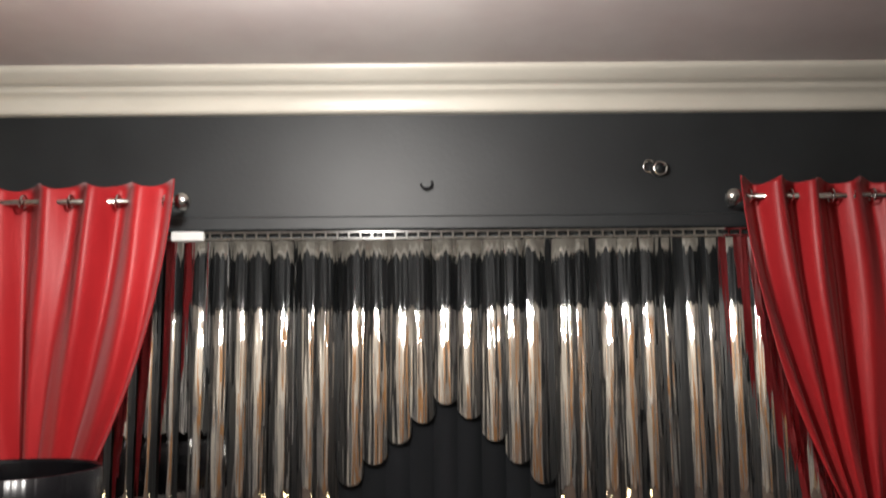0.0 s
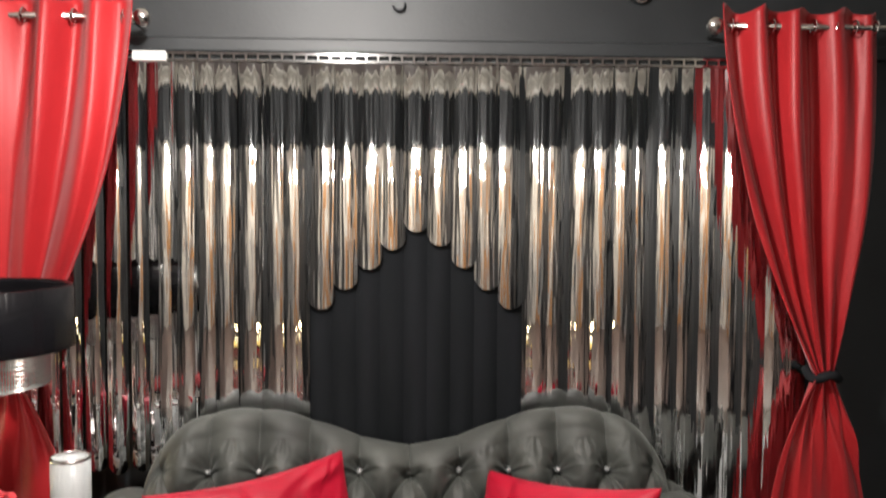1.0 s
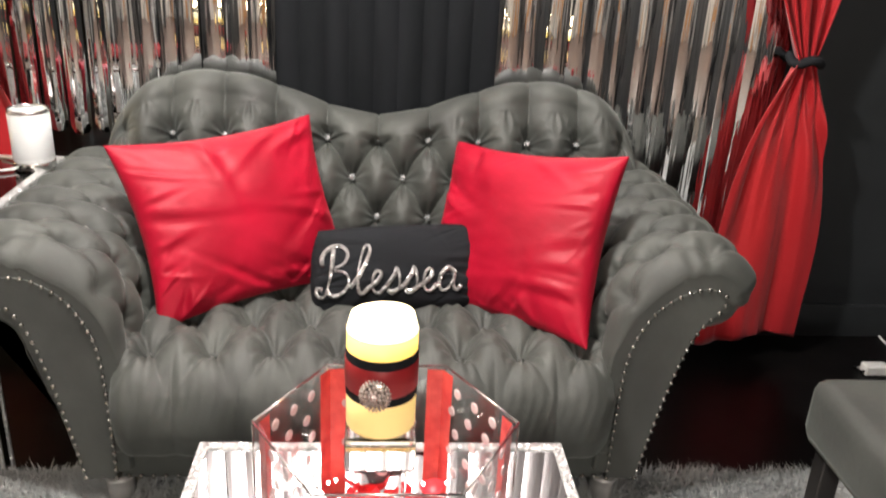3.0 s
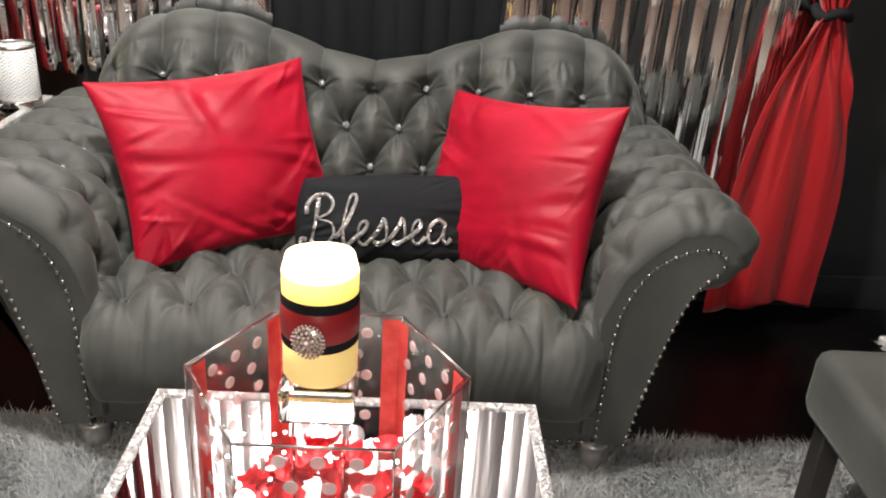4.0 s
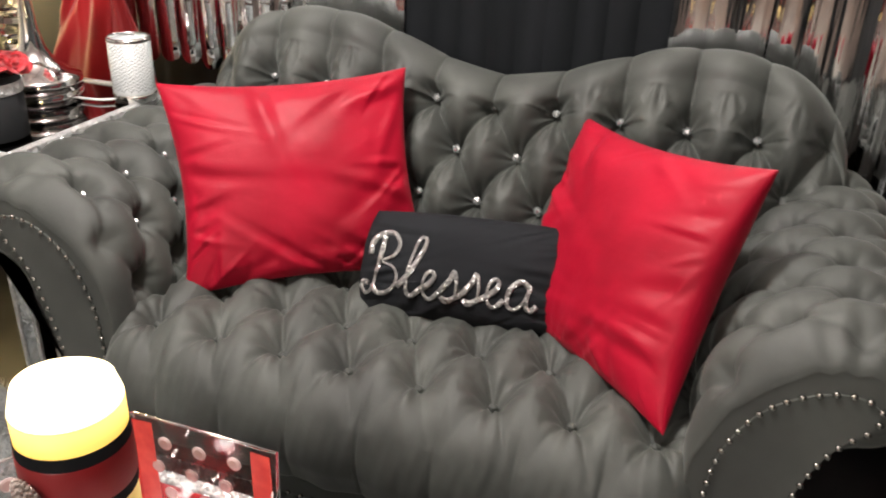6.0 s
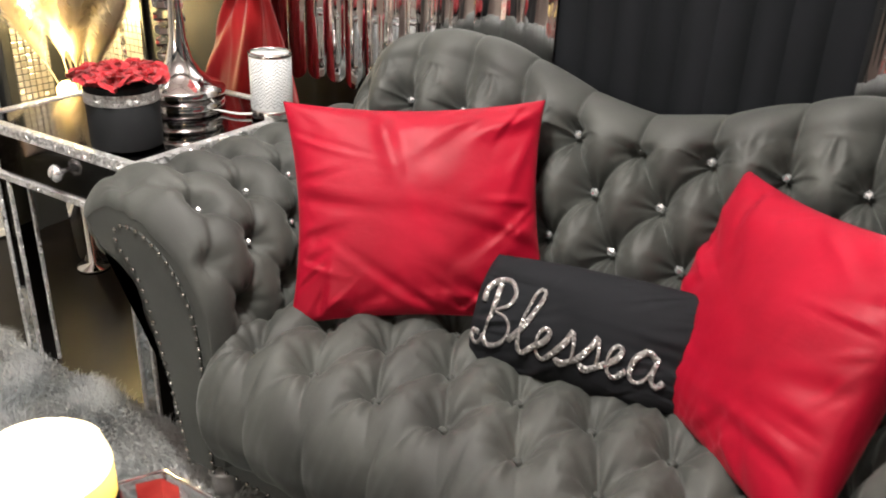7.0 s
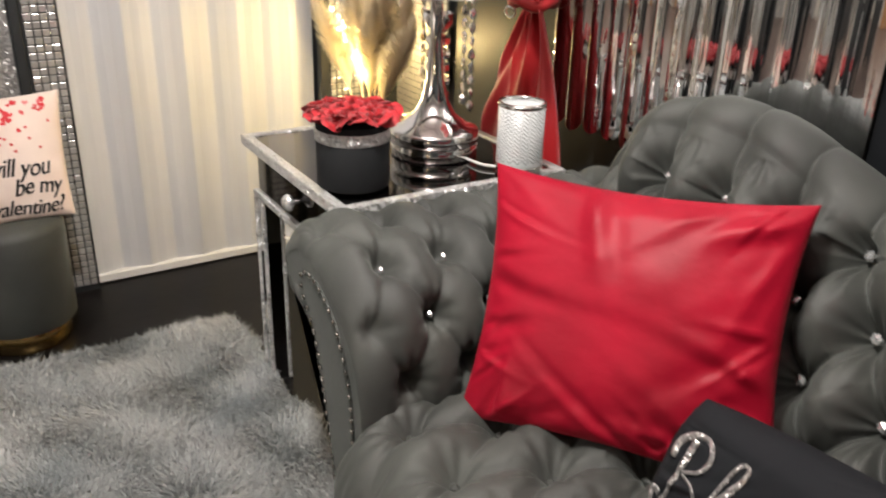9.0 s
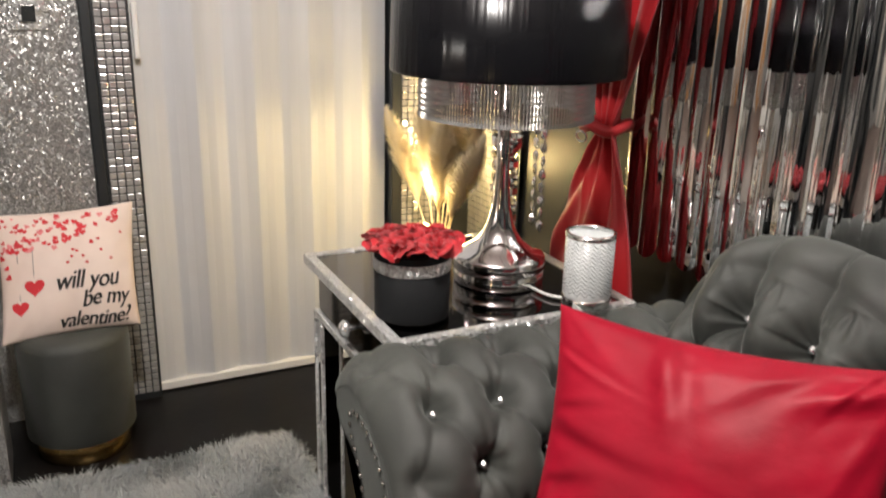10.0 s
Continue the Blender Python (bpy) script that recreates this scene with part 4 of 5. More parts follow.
FAIRY = material("fairy_light", (1, 0.95, 0.9), 0.3)
bsdf(FAIRY).inputs["Emission Color"].default_value = (1, 0.93, 0.85, 1)
bsdf(FAIRY).inputs["Emission Strength"].default_value = 30
bulb = bmesh.new()
bmesh.ops.create_icosphere(bulb, subdivisions=1, radius=0.0026)
BULB_MESH = bpy.data.meshes.new("bulb")
bulb.to_mesh(BULB_MESH)
bulb.free()
for q in range(26):
    a = q * 2.399
    r = 0.07 + 0.065 * rg.random()
    part("bulb", BULB_MESH, FAIRY, hb, "", pose(HX + r * math.cos(a), HY + r * math.sin(a), KZ + 0.03 + 0.10 * rg.random()))

# Added glowing discs on posts, standing in for white reflections in the acrylic
glow_disc = turned([(0.012, 0), (0.014, 0.004), (0.010, 0.010), (0.002, 0.012)], n=14)
GLOW_DISC_MESH = bpy.data.meshes.new("reflection_glow")
glow_disc.to_mesh(GLOW_DISC_MESH)
glow_disc.free()
REFLECTED_GLOW = material("reflected_white_glow", (1, 1, 1), 0.3)
bsdf(REFLECTED_GLOW).inputs["Emission Color"].default_value = (1, 0.95, 0.9, 1)
bsdf(REFLECTED_GLOW).inputs["Emission Strength"].default_value = 5
for px, py in ((-0.105, -0.03), (0.105, -0.04), (0.07, -0.095), (-0.10, 0.07)):
    part("reflection_glow", GLOW_DISC_MESH, REFLECTED_GLOW, hb, "added glowing disc in place of a white reflection", pose(HX + px, HY + py, KZ + 0.075))
    part("glow_post", turned([(0.004, 0.008), (0.004, 0.075)], HX + px, HY + py, KZ, 8), WHITE_TRIM, hb)

# ---- glass pedestal and flameless candle ----
GX, GY = 0.148, 0.972
gp = thing("candle_stand", "square clear crystal candle stand", "candle stand", (GX, GY, KZ))
flat("stem", box(GX - 0.035, GX + 0.035, GY - 0.035, GY + 0.035, KZ + 0.010, 0.632, 0.004), GLASS, gp)
flat("block", box(GX - 0.046, GX + 0.046, GY - 0.046, GY + 0.046, 0.633, 0.684, 0.006), GLASS, gp, "faceted crystal block")
cd = thing("candle", "lit ivory pillar candle with ribbon band and rhinestone brooch", "candle", (GX, GY, 0.685))
WAX = material("ivory_wax", (0.9, 0.72, 0.30), 0.5)
bsdf(WAX).inputs["Emission Color"].default_value = (1, 0.66, 0.2, 1)
bsdf(WAX).inputs["Emission Strength"].default_value = 0.28
GLOW = material("glowing_wax", (0.9, 0.66, 0.22), 0.5)
bsdf(GLOW).inputs["Emission Color"].default_value = (1, 0.66, 0.12, 1)
bsdf(GLOW).inputs["Emission Strength"].default_value = 0.75
TOPGLOW = material("glowing_wax_top", (0.97, 0.9, 0.7), 0.5)
bsdf(TOPGLOW).inputs["Emission Color"].default_value = (1, 0.85, 0.5, 1)
bsdf(TOPGLOW).inputs["Emission Strength"].default_value = 1.5
part("wax", turned([(0.044, 0.0), (0.0455, 0.003), (0.0455, 0.080)], GX, GY, 0.685, 56), WAX, cd)
part("upper_wax", turned([(0.0455, 0.081), (0.0455, 0.138)], GX, GY, 0.685, 56), GLOW, cd, "glowing upper wax")
tp = []
for r in np.linspace(1, 0, 10):
    tp.append([(GX + 0.0455 * r * math.cos(t), GY + 0.0455 * r * math.sin(t), 0.8225 + 0.017 * (1 - r ** 6) ** 0.5 + 0.005 * math.sin(t * 2 + 1) * r * (1 - r ** 4) + (0.008 * r ** 3 if r < 0.95 else 0)) for t in np.linspace(0, 2 * math.pi, 56, endpoint=False)])
part("candle_top", grid(tp, False, True, "candle_top"), TOPGLOW, cd, "bright glowing candle top")
BANDRED = material("red_satin_band", (0.3, 0.012, 0.015), 0.4)
bump(BANDRED, 300, 0.2, 0.0006, (0.2, 0.2, 1))
part("black_band", turned([(0.0462, 0.048), (0.0466, 0.049), (0.0466, 0.112), (0.0462, 0.113)], GX, GY, 0.685, 56, False), BLACK_CLOTH, cd, "black ribbon")
part("red_band", turned([(0.0468, 0.060), (0.0474, 0.061), (0.0474, 0.099), (0.0468, 0.100)], GX, GY, 0.685, 56, False), BANDRED, cd, "red ribbon")
dirn = Vector((-0.16, -1, 0)).normalized()
sidev = Vector((dirn.y, -dirn.x, 0))
ctr = Vector((GX, GY, 0.685 + 0.068)) + dirn * 0.048
BROOCH = material("rhinestone", (0.80, 0.68, 0.62), 0.15, 0.7)
disc = turned([(0.002, 0.004), (0.016, 0.003), (0.019, 0.0)], n=20)
bmesh.ops.transform(disc, matrix=Matrix.Translation(ctr) @ dirn.to_track_quat("Z", "Y").to_matrix().to_4x4(), verts=disc.verts[:])
brooch = part("brooch", disc, NAIL, cd, "round rhinestone brooch")
gem = bmesh.new()
bmesh.ops.create_icosphere(gem, subdivisions=1, radius=1)
GEM_MESH = bpy.data.meshes.new("gem")
gem.to_mesh(GEM_MESH)
gem.free()
for ring, count, size in ((0.0, 1, 0.0055), (0.0065, 7, 0.003), (0.0115, 13, 0.0026), (0.0165, 20, 0.0024), (0.0195, 26, 0.0018)):
    for q in range(count):
        a = 2 * math.pi * q / count
        p = ctr + sidev * ring * math.cos(a) + Vector((0, 0, ring * 1.1 * math.sin(a))) + dirn * (0.008 - ring * 0.25)
        flat("gem", GEM_MESH, BROOCH, brooch, "", Matrix.Translation(p) @ Matrix.Scale(size, 4))

# ---- west wall: folding door, mosaic strips, glitter panel ----
door = thing("door_1", "white vinyl accordion folding door with a slim handle", "door", (LEFT_X, 1.83, 0), kind="structure")
npl = 9
for q in range(npl):
    y0, y1 = 1.452 + q * 0.777 / npl, 1.452 + (q + 1) * 0.777 / npl
    z = 0.012
    sgn = 1 if q % 2 else -1
    sheet = []
    for zz in np.linspace(z, 2.04, 6):
        sheet.append([(LEFT_X - 0.03 + sgn * 0.010 * (2 * u - 1) * (0.6 if 0.06 < u < 0.94 else 1.0), y0 + (y1 - y0) * u, zz) for u in (0, 0.03, 0.06, 0.3, 0.6, 0.94, 0.97, 1)])
    ob = part("panel", grid(sheet, name="panel"), WHITE_VINYL, door, smooth=False)
    so_ = ob.modifiers.new("thickness", "SOLIDIFY")
    so_.thickness = 0.006
flat("handle", box(LEFT_X - 0.012, LEFT_X + 0.012, 1.458, 1.474, 1.045, 1.20, 0.004), WHITE_TRIM, door, "slim white handle")
flat("bottom_edge", box(LEFT_X - 0.045, LEFT_X - 0.012, 1.452, 2.229, 0.004, 0.03, 0.003), WHITE_TRIM, door)
TILE_BM = box(-0.004, 0.004, -0.0092, 0.0092, -0.0092, 0.0092, 0.0018)
TILE_MESH = bpy.data.meshes.new("tile")
TILE_BM.to_mesh(TILE_MESH)
TILE_BM.free()
TILE = material("mirror_tile", (0.62, 0.61, 0.60), 0.22, 0.6)
TILE_MESH.materials.append(TILE)


def mosaic(y0, cols, z0, z1):
    m = thing("mosaic_trim", "strip of small mirror mosaic tiles beside the doorway", "trim", (LEFT_X, y0, 0), "mosaic strips", "structure")
    flat("backing", box(LEFT_X, LEFT_X + 0.018, y0 - 0.006, y0 + cols * 0.0215 + 0.004, 0, 2.1), BLACK_WALL, m)
    rg2 = random.Random(int(y0 * 1000))
    n = int((z1 - z0) / 0.0215)
    for iz in range(n):
        for iy in range(cols):
            flat("tile", TILE_MESH, TILE, m, "", pose(LEFT_X + 0.019, y0 + 0.009 + iy * 0.0215, z0 + 0.011 + iz * 0.0215, rg2.uniform(-1, 1), rg2.uniform(-6, 6), rg2.uniform(-6, 6)))


tagged(flat("door_frame", box(LEFT_X, LEFT_X + 0.03, 1.325, 1.352, 0, 2.1, 0.003), BLACK_WALL), "black painted door frame strip", "trim", **room)
tagged(flat("door_frame", box(LEFT_X, LEFT_X + 0.03, 2.228, 2.258, 0, 2.1, 0.003), BLACK_WALL), "black painted door frame strip", "trim", **room)
mosaic(1.361, 4, 0.02, 1.32)
mosaic(2.266, 6, 0.30, 1.30)
corner = thing("mosaic_trim", "mirror mosaic tiles lining the corner behind the plumes", "trim", (-1.8, WALL_Y, 0), "mosaic strips", "structure")
rg2 = random.Random(77)
bm = bmesh.new()
for ix in range(15):
    for iz in range(46):
        m4 = pose(-1.955 + ix * 0.0215, WALL_Y - 0.019, 0.32 + iz * 0.0215, rg2.uniform(-6, 6), rg2.uniform(-2, 2), 90 + rg2.uniform(-6, 6))
        bmesh.ops.create_cube(bm, size=1, matrix=m4 @ Matrix.Diagonal((0.008, 0.0184, 0.0184, 1)))
tagged(flat("tile", bm, TILE, corner), kind="stuff")
flat("backing", box(-1.968, -1.635, WALL_Y - 0.0185, WALL_Y - 0.0125, 0.30, 1.32), BLACK_WALL, corner)
tagged(flat("glitter_panel", box(LEFT_X, LEFT_X + 0.012, 0.3, 1.322, 0, 2.28), GLITTER_WALL), "wall panel covered in silver glitter", "wall panel", **room)
sw = thing("light_switch", "square silver glitter light switch plate", "light switch", (LEFT_X + 0.012, 1.2, 1.17))
flat("plate", box(LEFT_X + 0.0125, LEFT_X + 0.02, 1.16, 1.245, 1.125, 1.21, 0.002), GLITTER, sw)
flat("rocker", box(LEFT_X + 0.0205, LEFT_X + 0.026, 1.185, 1.22, 1.145, 1.19, 0.002), CHROME, sw)

# ---- grey stool and valentine cushion ----
QX, QY = -1.745, 1.212
stool = thing("stool", "round grey velvet stool on a brass base", "stool", (QX, QY, 0))
part("seat", turned([(0.136, 0.062), (0.142, 0.068), (0.143, 0.30), (0.144, 0.318), (0.1425, 0.326), (0.1435, 0.334), (0.140, 0.352), (0.12, 0.363), (0.03, 0.368)], QX, QY, 0, 56), VELVET, stool)
part("base", turned([(0.118, 0.0), (0.122, 0.003), (0.122, 0.058), (0.118, 0.061)], QX, QY, 0, 56), BRASS, stool, "brass ring base")

CANVAS = material("cream_canvas", (0.78, 0.64, 0.56), 0.8)
mottle(CANVAS, 8, (0.72, 0.58, 0.50), (0.82, 0.69, 0.61))
bump(CANVAS, 500, 0.3, 0.001)
VAL, VAL_AT = cushion("valentine_cushion", "cream printed cushion with red hearts and black lettering", CANVAS, (-1.80, 1.062, 0.672), (-1.80, 1.402, 0.680), (-1.70, 1.045, 0.350), 0.055, 0.05, 0.006, 14, (1, 0, 0), 40, "loose cushions")
INK = material("black_print", (0.015, 0.013, 0.013), 0.7)
HEART = material("red_print", (0.62, 0.03, 0.04), 0.7)
PINK = material("pink_print", (0.75, 0.24, 0.24), 0.7)


def printed(points, faces, mat, name):
    """Flat print laid on the cushion; points in its own -1 to 1 square."""
    me = bpy.data.meshes.new(name)
    me.from_pydata([tuple(VAL_AT(max(-0.99, min(0.99, u)), max(-0.99, min(0.99, v)), 1) + Vector((0.0018, 0, 0))) for u, v in points], [], faces)
    me.update()
    return flat(name, me, mat, VAL)


def heart(u, v, size, mat, tilt=0.0):
    ring = []
    for q in range(22):
        t = 2 * math.pi * q / 22
        hx, hy = 16 * math.sin(t) ** 3 / 17, (13 * math.cos(t) - 5 * math.cos(2 * t) - 2 * math.cos(3 * t) - math.cos(4 * t)) / 17
        ring.append((u + size * (hx * math.cos(tilt) - hy * math.sin(tilt)), v + size * (hx * math.sin(tilt) + hy * math.cos(tilt))))
    printed([(u, v)] + ring, [(0, q + 1, (q + 1) % 22 + 1) for q in range(22)], mat, "printed_heart")


heart(-0.50, -0.16, 0.155, HEART)
heart(-0.72, -0.46, 0.135, HEART)
for u0, v0, v1 in ((-0.50, 0.0, 0.42), (-0.72, -0.34, 0.42)):
    printed([(u0 - 0.004, v0), (u0 + 0.004, v0), (u0 + 0.004, v1), (u0 - 0.004, v1)], [(0, 1, 2, 3)], INK, "printed_string")
rv = random.Random(31)
for q in range(96):
    u = -0.95 + 1.75 * rv.random() ** 1.25
    spread = 0.42 * (1 - (u + 0.95) / 2.1) + 0.08
    v = 0.78 - 0.18 * (0.8 - u) * 0.5 + rv.gauss(0, spread * 0.5)
    if -0.1 < v < 0.95:
        heart(u, v, rv.uniform(0.025, 0.058), rv.choice((HEART, HEART, PINK)), rv.uniform(-1, 1))
for q in range(10):
    heart(rv.uniform(-0.1, 0.8), rv.uniform(0.1, 0.6), 0.028, HEART, rv.uniform(-1, 1))
for words, u0, v0, size in (("will you", -0.22, -0.27, 0.40), ("be my", 0.14, -0.58, 0.38), ("valentine?", -0.20, -0.90, 0.36)):
    fc = bpy.data.curves.new("words", "FONT")
    fc.body, fc.size, fc.shear, fc.space_character, fc.offset = words, size, 0.25, 0.95, 0.0
    fo = new("words", fc)
    bpy.context.view_layer.update()
    me0 = fo.to_mesh()
    pts = [(u0 + q.co.x * 0.78, v0 + q.co.y + 0.02 * math.sin(q.co.x * 5)) for q in me0.vertices]
    fcs = [tuple(q.vertices) for q in me0.polygons]
    both = pts + [(u + 0.014, v + 0.006) for u, v in pts]
    printed(both, fcs + [tuple(i + len(pts) for i in f) for f in fcs], INK, "printed_line")
    fo.to_mesh_clear()
    bpy.data.objects.remove(fo)
    bpy.data.curves.remove(fc)

# ---- rug ----
rug = thing("rug", "pale grey shaggy rug under the sofa and tables", "rug", (0.0, 0.6, 0))
RUG = material("grey_shag", (0.34, 0.36, 0.36), 0.85, 0, Sheen_Weight=0.3)
mottle(RUG, 3.5, (0.24, 0.27, 0.275), (0.50, 0.50, 0.485), detail=6.0)
RX0, RX1, RY0, RY1 = -1.535, 1.36, -0.5, 1.745
flat("backing", box(RX0, RX1, RY0, RY1, 0.001, 0.012), RUG, rug)
rs = np.random.RandomState(5)


def shag(fields):
    """Tufts over several stretches of the rug."""
    p = np.concatenate([np.stack([rs.uniform(x0, x1, n), rs.uniform(y0, y1, n)], 1) for n, x0, x1, y0, y1 in fields])
    count = len(p)
    # uneven outline
    flow = np.array([[noise.noise(Vector((a * 7, b * 7, 0))), noise.noise(Vector((a * 7, b * 7, 9)))] for a, b in p])
    tilt = flow * 0.030 + rs.normal(0, 0.010, (count, 2))
    tall = rs.uniform(0.018, 0.034, count)
    ang = rs.uniform(0, 2 * math.pi, count)
    w = rs.uniform(0.0011, 0.0022, count)
    side = np.stack([np.cos(ang) * w, np.sin(ang) * w], 1)
    z = np.zeros(count)
    a = np.column_stack([p - side, z + 0.011])
    b = np.column_stack([p + side, z + 0.011])
    c_ = np.column_stack([p + side * 0.8 + tilt * 0.45, z + 0.011 + tall * 0.65])
    d = np.column_stack([p - side * 0.8 + tilt * 0.45, z + 0.011 + tall * 0.65])
    e = np.column_stack([p + tilt * 1.2, z + 0.011 + tall])
    verts = np.stack([a, b, c_, d, e], 1).reshape(-1, 3)
    base = np.arange(count)[:, None] * 5
    quads = (base + np.array([0, 1, 2, 3])).tolist()
    tris = (base + np.array([3, 2, 4])).tolist()
    me = bpy.data.meshes.new("pile")
    me.from_pydata(verts.tolist(), [], quads + tris)
    me.update()
    return me


tagged(flat("shag", shag(((170000, RX0, -0.40, 0.35, RY1), (46000, -0.40, RX1, 1.25, RY1))), RUG, rug), kind="stuff")

# ---- grey ottoman ----
ot = thing("ottoman", "low grey velvet ottoman bench with dark legs", "ottoman", (1.4, 1.2, 0))
part("seat", box(1.085, 1.80, 0.72, 1.56, 0.26, 0.42, 0.035), VELVET, ot)
DARKWOOD = material("dark_wood_leg", (0.02, 0.018, 0.017), 0.4)
for lx in (1.11, 1.71):
    for ly in (0.76, 1.47):
        flat("leg", box(lx, lx + 0.045, ly, ly + 0.045, 0, 0.262, 0.004), DARKWOOD, ot)

# ---- pampas in a vase with a hidden warm lamp, crystal strands ----
PX, PY = -1.60, 2.24
pv = thing("pampas_vase", "tall vase of cream pampas plumes lit by a warm lamp", "vase", (PX, PY, 0))
part("vase", turned([(0.06, 0.0), (0.075, 0.02), (0.085, 0.2), (0.06, 0.42), (0.045, 0.5), (0.05, 0.52), (0.045, 0.515), (0.04, 0.49)], PX, PY, 0, 36), CHROME, pv)
PLUME = material("pampas_plume", (0.75, 0.6, 0.36), 0.8, 0, Sheen_Weight=0.4)
mottle(PLUME, 60, (0.78, 0.70, 0.52), (0.92, 0.86, 0.72))
through_light = node(PLUME, "ShaderNodeBsdfTranslucent", Color=(0.92, 0.84, 0.66, 1))
thin = node(PLUME, "ShaderNodeMixShader", Fac=0.55)
wire(PLUME, bsdf(PLUME), "BSDF", thin, 1)
wire(PLUME, through_light, "BSDF", thin, 2)
wire(PLUME, thin, "Shader", PLUME.node_tree.nodes["Material Output"], "Surface")
rg = random.Random(21)
for q, (dx, dy, tall, bend) in enumerate(((-0.22, -0.04, 0.33, -0.12), (-0.08, 0.02, 0.34, -0.02), (-0.02, -0.05, 0.40, 0.02), (0.06, 0.0, 0.40, 0.03), (0.10, -0.05, 0.36, 0.06), (0.22, -0.03, 0.34, 0.14), (0.02, 0.05, 0.44, -0.03), (0.13, 0.04, 0.38, 0.02), (-0.13, 0.05, 0.38, -0.05))):
    base = Vector((PX + dx * 0.12, PY + dy * 0.2, 0.5))
    stemline = [base + Vector((dx * s * 0.9 + bend * s * s * 0.6, dy * s, tall * 1.05 * s)) for s in np.linspace(0, 1, 12)]
    part("stem", tube(stemline, 0.0022, 5), PLUME, pv)
    verts, faces = [], []
    for w in range(1500):
        s = 0.35 + 0.65 * rg.random()
        k = min(int(s * 11), 10)
        p = stemline[k].lerp(stemline[k + 1], s * 11 - k)
        fat = 0.050 * math.sin(math.pi * min(1, (s - 0.3) / 0.72)) + 0.004
        a = rg.uniform(0, 6.28)
        tip = p + Vector((math.cos(a) * fat, math.sin(a) * fat, 0.03 + 0.03 * rg.random())) + Vector((bend * 0.1, 0, 0))
        side = Vector((-math.sin(a), math.cos(a), 0)) * 0.0036
        i0 = len(verts)
        verts += [tuple(p - side), tuple(p + side), tuple(tip)]
        faces.append((i0, i0 + 1, i0 + 2))
    me = bpy.data.meshes.new("plume")
    me.from_pydata(verts, [], faces)
    me.update()
    tagged(flat("plume", me, PLUME, pv, "feathery cream pampas plume"), kind="stuff")
BULB = material("warm_bulb", (1, 0.8, 0.5), 0.4)
bsdf(BULB).inputs["Emission Color"].default_value = (1, 0.66, 0.25, 1)
bsdf(BULB).inputs["Emission Strength"].default_value = 12
# the second uplighter is added for the corner fill, its bulb sunk out of view
for ux, uy, uz in ((-1.55, 2.17, 0.575), (-1.76, 2.41, 0.38)):
    ul = thing("uplighter", "small warm lamp hidden behind the side table", "lamp", (ux, uy, 0), "uplighters")
    bm = bmesh.new()
    bmesh.ops.create_uvsphere(bm, u_segments=16, v_segments=10, radius=0.028, matrix=Matrix.Translation((ux, uy, uz)))
    part("bulb", bm, BULB, ul)
    part("stem", turned([(0.05, 0), (0.05, 0.012), (0.012, 0.02), (0.012, uz - 0.04), (0.02, uz - 0.025)], ux, uy, 0, 20), CHROME, ul)
drop_bm = bmesh.new()
bmesh.ops.create_icosphere(drop_bm, subdivisions=1, radius=0.014, matrix=Matrix.Diagonal((0.9, 0.6, 1.25, 1)))
DROP_MESH = bpy.data.meshes.new("crystal_drop")
drop_bm.to_mesh(DROP_MESH)
drop_bm.free()
for sx, sy in ((-1.70, 2.40), (-1.60, 2.42), (-1.37, 2.42), (-1.30, 2.40)):
    cs = thing("crystal_strand", "hanging strand of clear crystal drops", "crystal strand", (sx, sy, 1.3), "crystal strands")
    part("wire", tube([(sx, sy, CEILING - 0.001), (sx, sy, 0.62)], 0.0008, 4), CHROME, cs)
    z = 0.64
    while z < 1.25:
        flat("crystal_drop", DROP_MESH, CRYSTAL, cs, "", pose(sx, sy, z, 0, 0, rg.uniform(0, 180)))
        z += 0.036

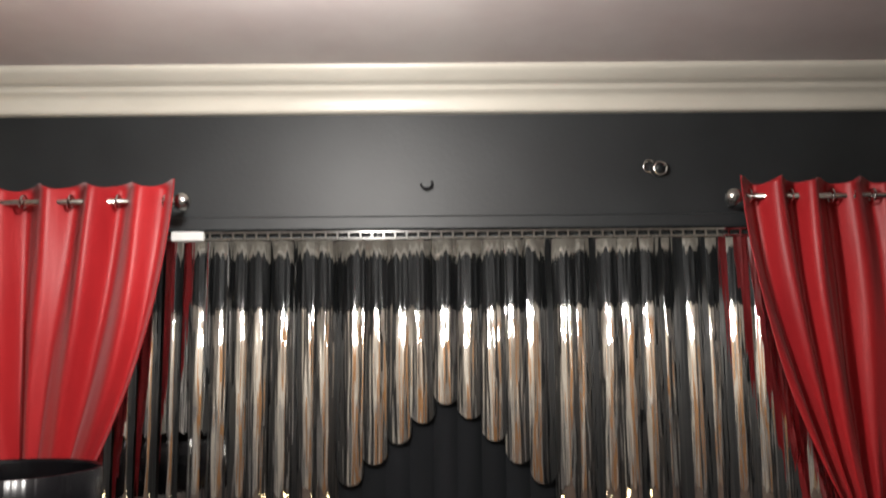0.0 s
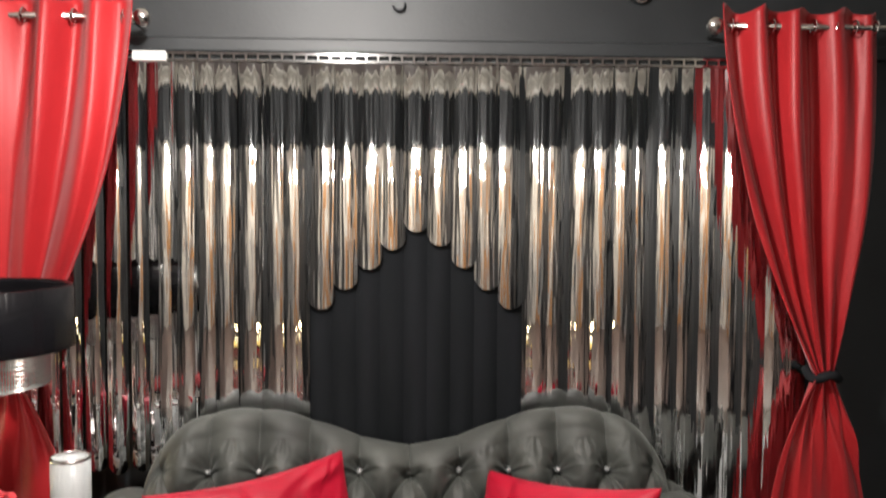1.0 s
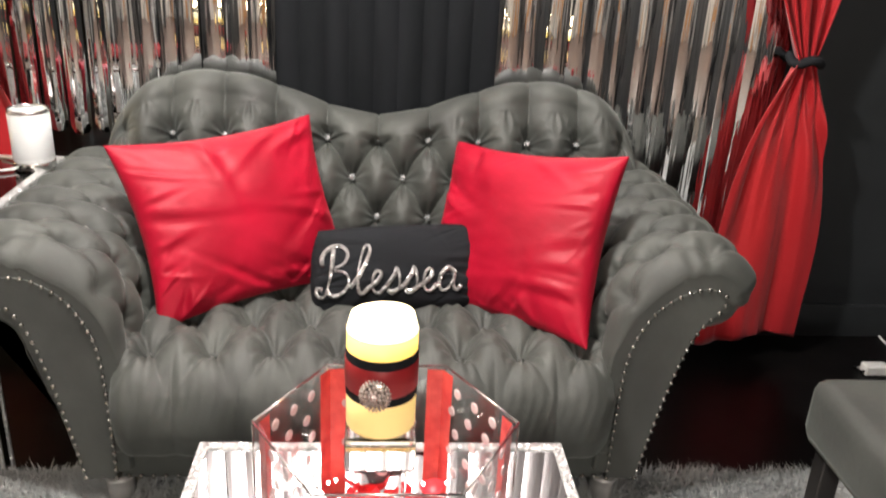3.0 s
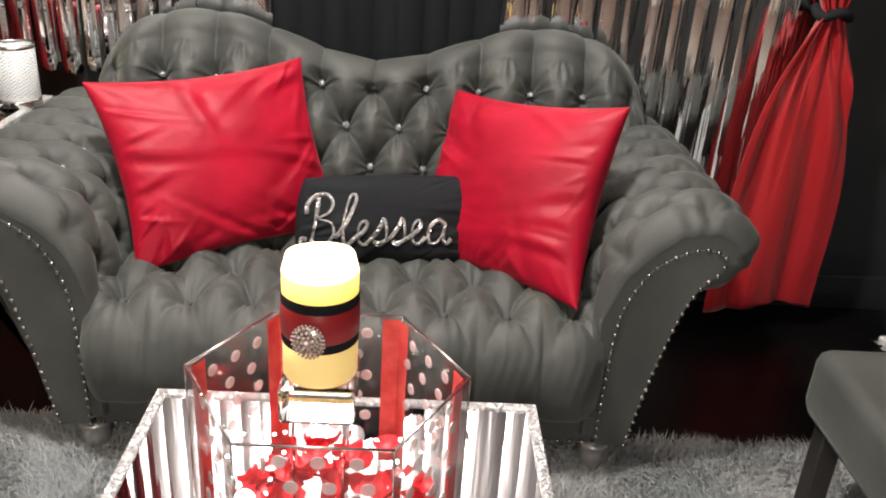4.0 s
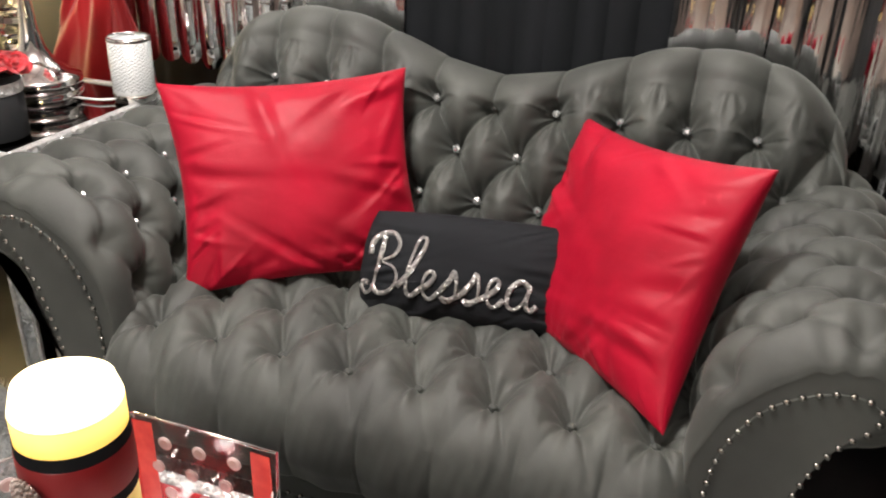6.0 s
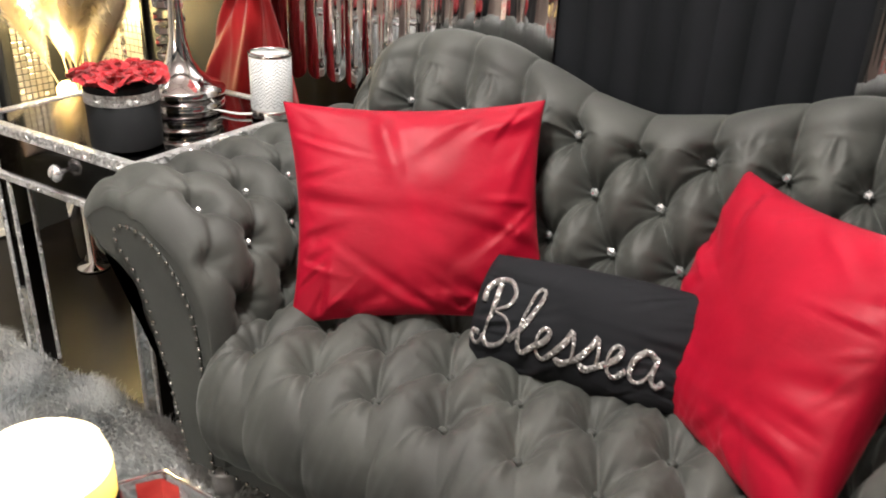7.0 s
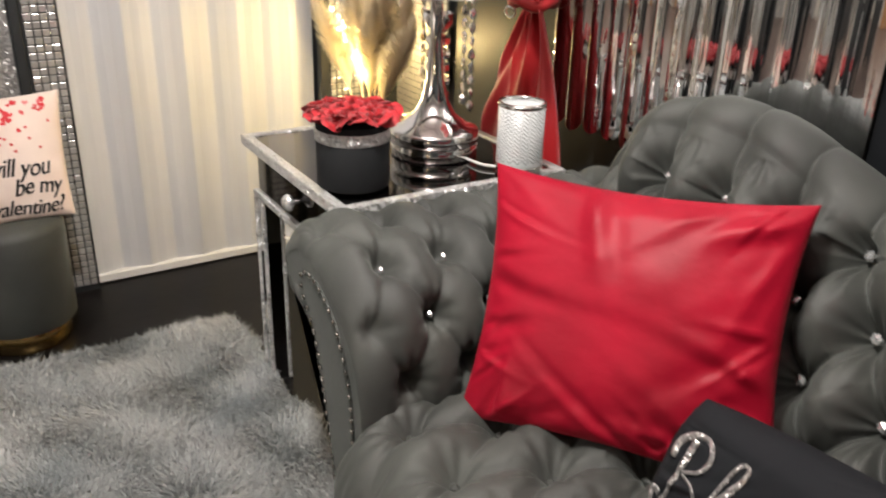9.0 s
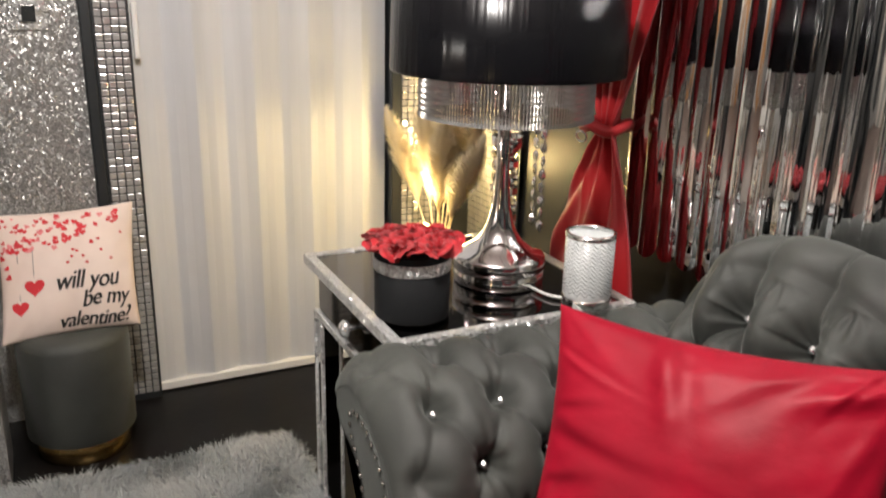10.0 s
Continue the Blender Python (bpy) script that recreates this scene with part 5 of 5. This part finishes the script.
# ---- stacked crystal column beside the lamp ----
KX, KY = -1.10, 2.17
cc = thing("crystal_column", "column of stacked crystal and chrome rings on the side table", "candle holder", (KX, KY, TZ))
part("foot", turned([(0.045, 0.0), (0.046, 0.006), (0.03, 0.012)], KX, KY, TZ, 24), CHROME, cc)
for q in range(7):
    part("ring", turned([(0.016, 0.014 + q * 0.032), (0.030, 0.022 + q * 0.032), (0.030, 0.036 + q * 0.032), (0.016, 0.044 + q * 0.032)], KX, KY, TZ, 10), GLASS if q % 2 else CHROME, cc, smooth=False)
part("cup", turned([(0.02, 0.24), (0.036, 0.262), (0.038, 0.285), (0.034, 0.285), (0.03, 0.265)], KX, KY, TZ, 24), CHROME, cc)

# ---- small things on the back wall ----
wh = thing("wall_socket_ring", "small round dark wall fixing with a metal ring", "wall fixing", (0.828, WALL_Y, 2.1))
ring = [(0.836 + 0.020 * math.cos(a), WALL_Y - 0.016, 2.10 + 0.020 * math.sin(a)) for a in np.linspace(0, 2 * math.pi, 24, endpoint=False)]
part("ring", tube(ring, 0.005, 8, True), NAIL, wh)
stub = part("stub", turned([(0.024, 0.0), (0.024, 0.010), (0.014, 0.014), (0.012, 0.024)], n=24), BLACK_WALL, wh)
stub.matrix_basis = pose(0.83, WALL_Y, 2.10, 90)
ring = [(0.803 + 0.018 * math.cos(a), WALL_Y - 0.010, 2.108 + 0.020 * math.sin(a)) for a in np.linspace(0.6, 5.2, 16)]
part("wire_loop", tube(ring, 0.003, 6), NAIL, wh)
hk = thing("wall_hook", "small black hook on the black wall", "hook", (0.10, WALL_Y, 2.06))
ring = [(0.10 + 0.018 * math.sin(a), WALL_Y - 0.004 - 0.014 * (1 - math.cos(a)) / 2, 2.06 + 0.018 * math.cos(a)) for a in np.linspace(1.2, 4.6, 14)]
part("hook", tube(ring, 0.0035, 6), BLACK_CLOTH, hk)

# ---- pillar and a plug on the floor ----
tagged(flat("glitter_pillar", box(-1.78, -1.575, 0.72, 1.028, 0, CEILING), GLITTER_WALL), "narrow pillar covered in silver glitter", "pillar", **room)
pg = thing("power_plug", "small white plug adapter lying on the floor", "plug", (1.74, 2.28, 0))
flat("body", box(1.70, 1.78, 2.26, 2.30, 0, 0.035, 0.006), WHITE_TRIM, pg)
flat("prong", box(1.675, 1.70, 2.265, 2.271, 0.012, 0.02, 0.001), CHROME, pg)
flat("prong", box(1.675, 1.70, 2.289, 2.295, 0.012, 0.02, 0.001), CHROME, pg)
part("cord", tube(smooth_line([(1.78, 2.28, 0.016), (1.83, 2.30, 0.006), (1.88, 2.38, 0.005), (1.90, 2.53, 0.005)], 24), 0.0035, 6), WHITE_TRIM, pg)
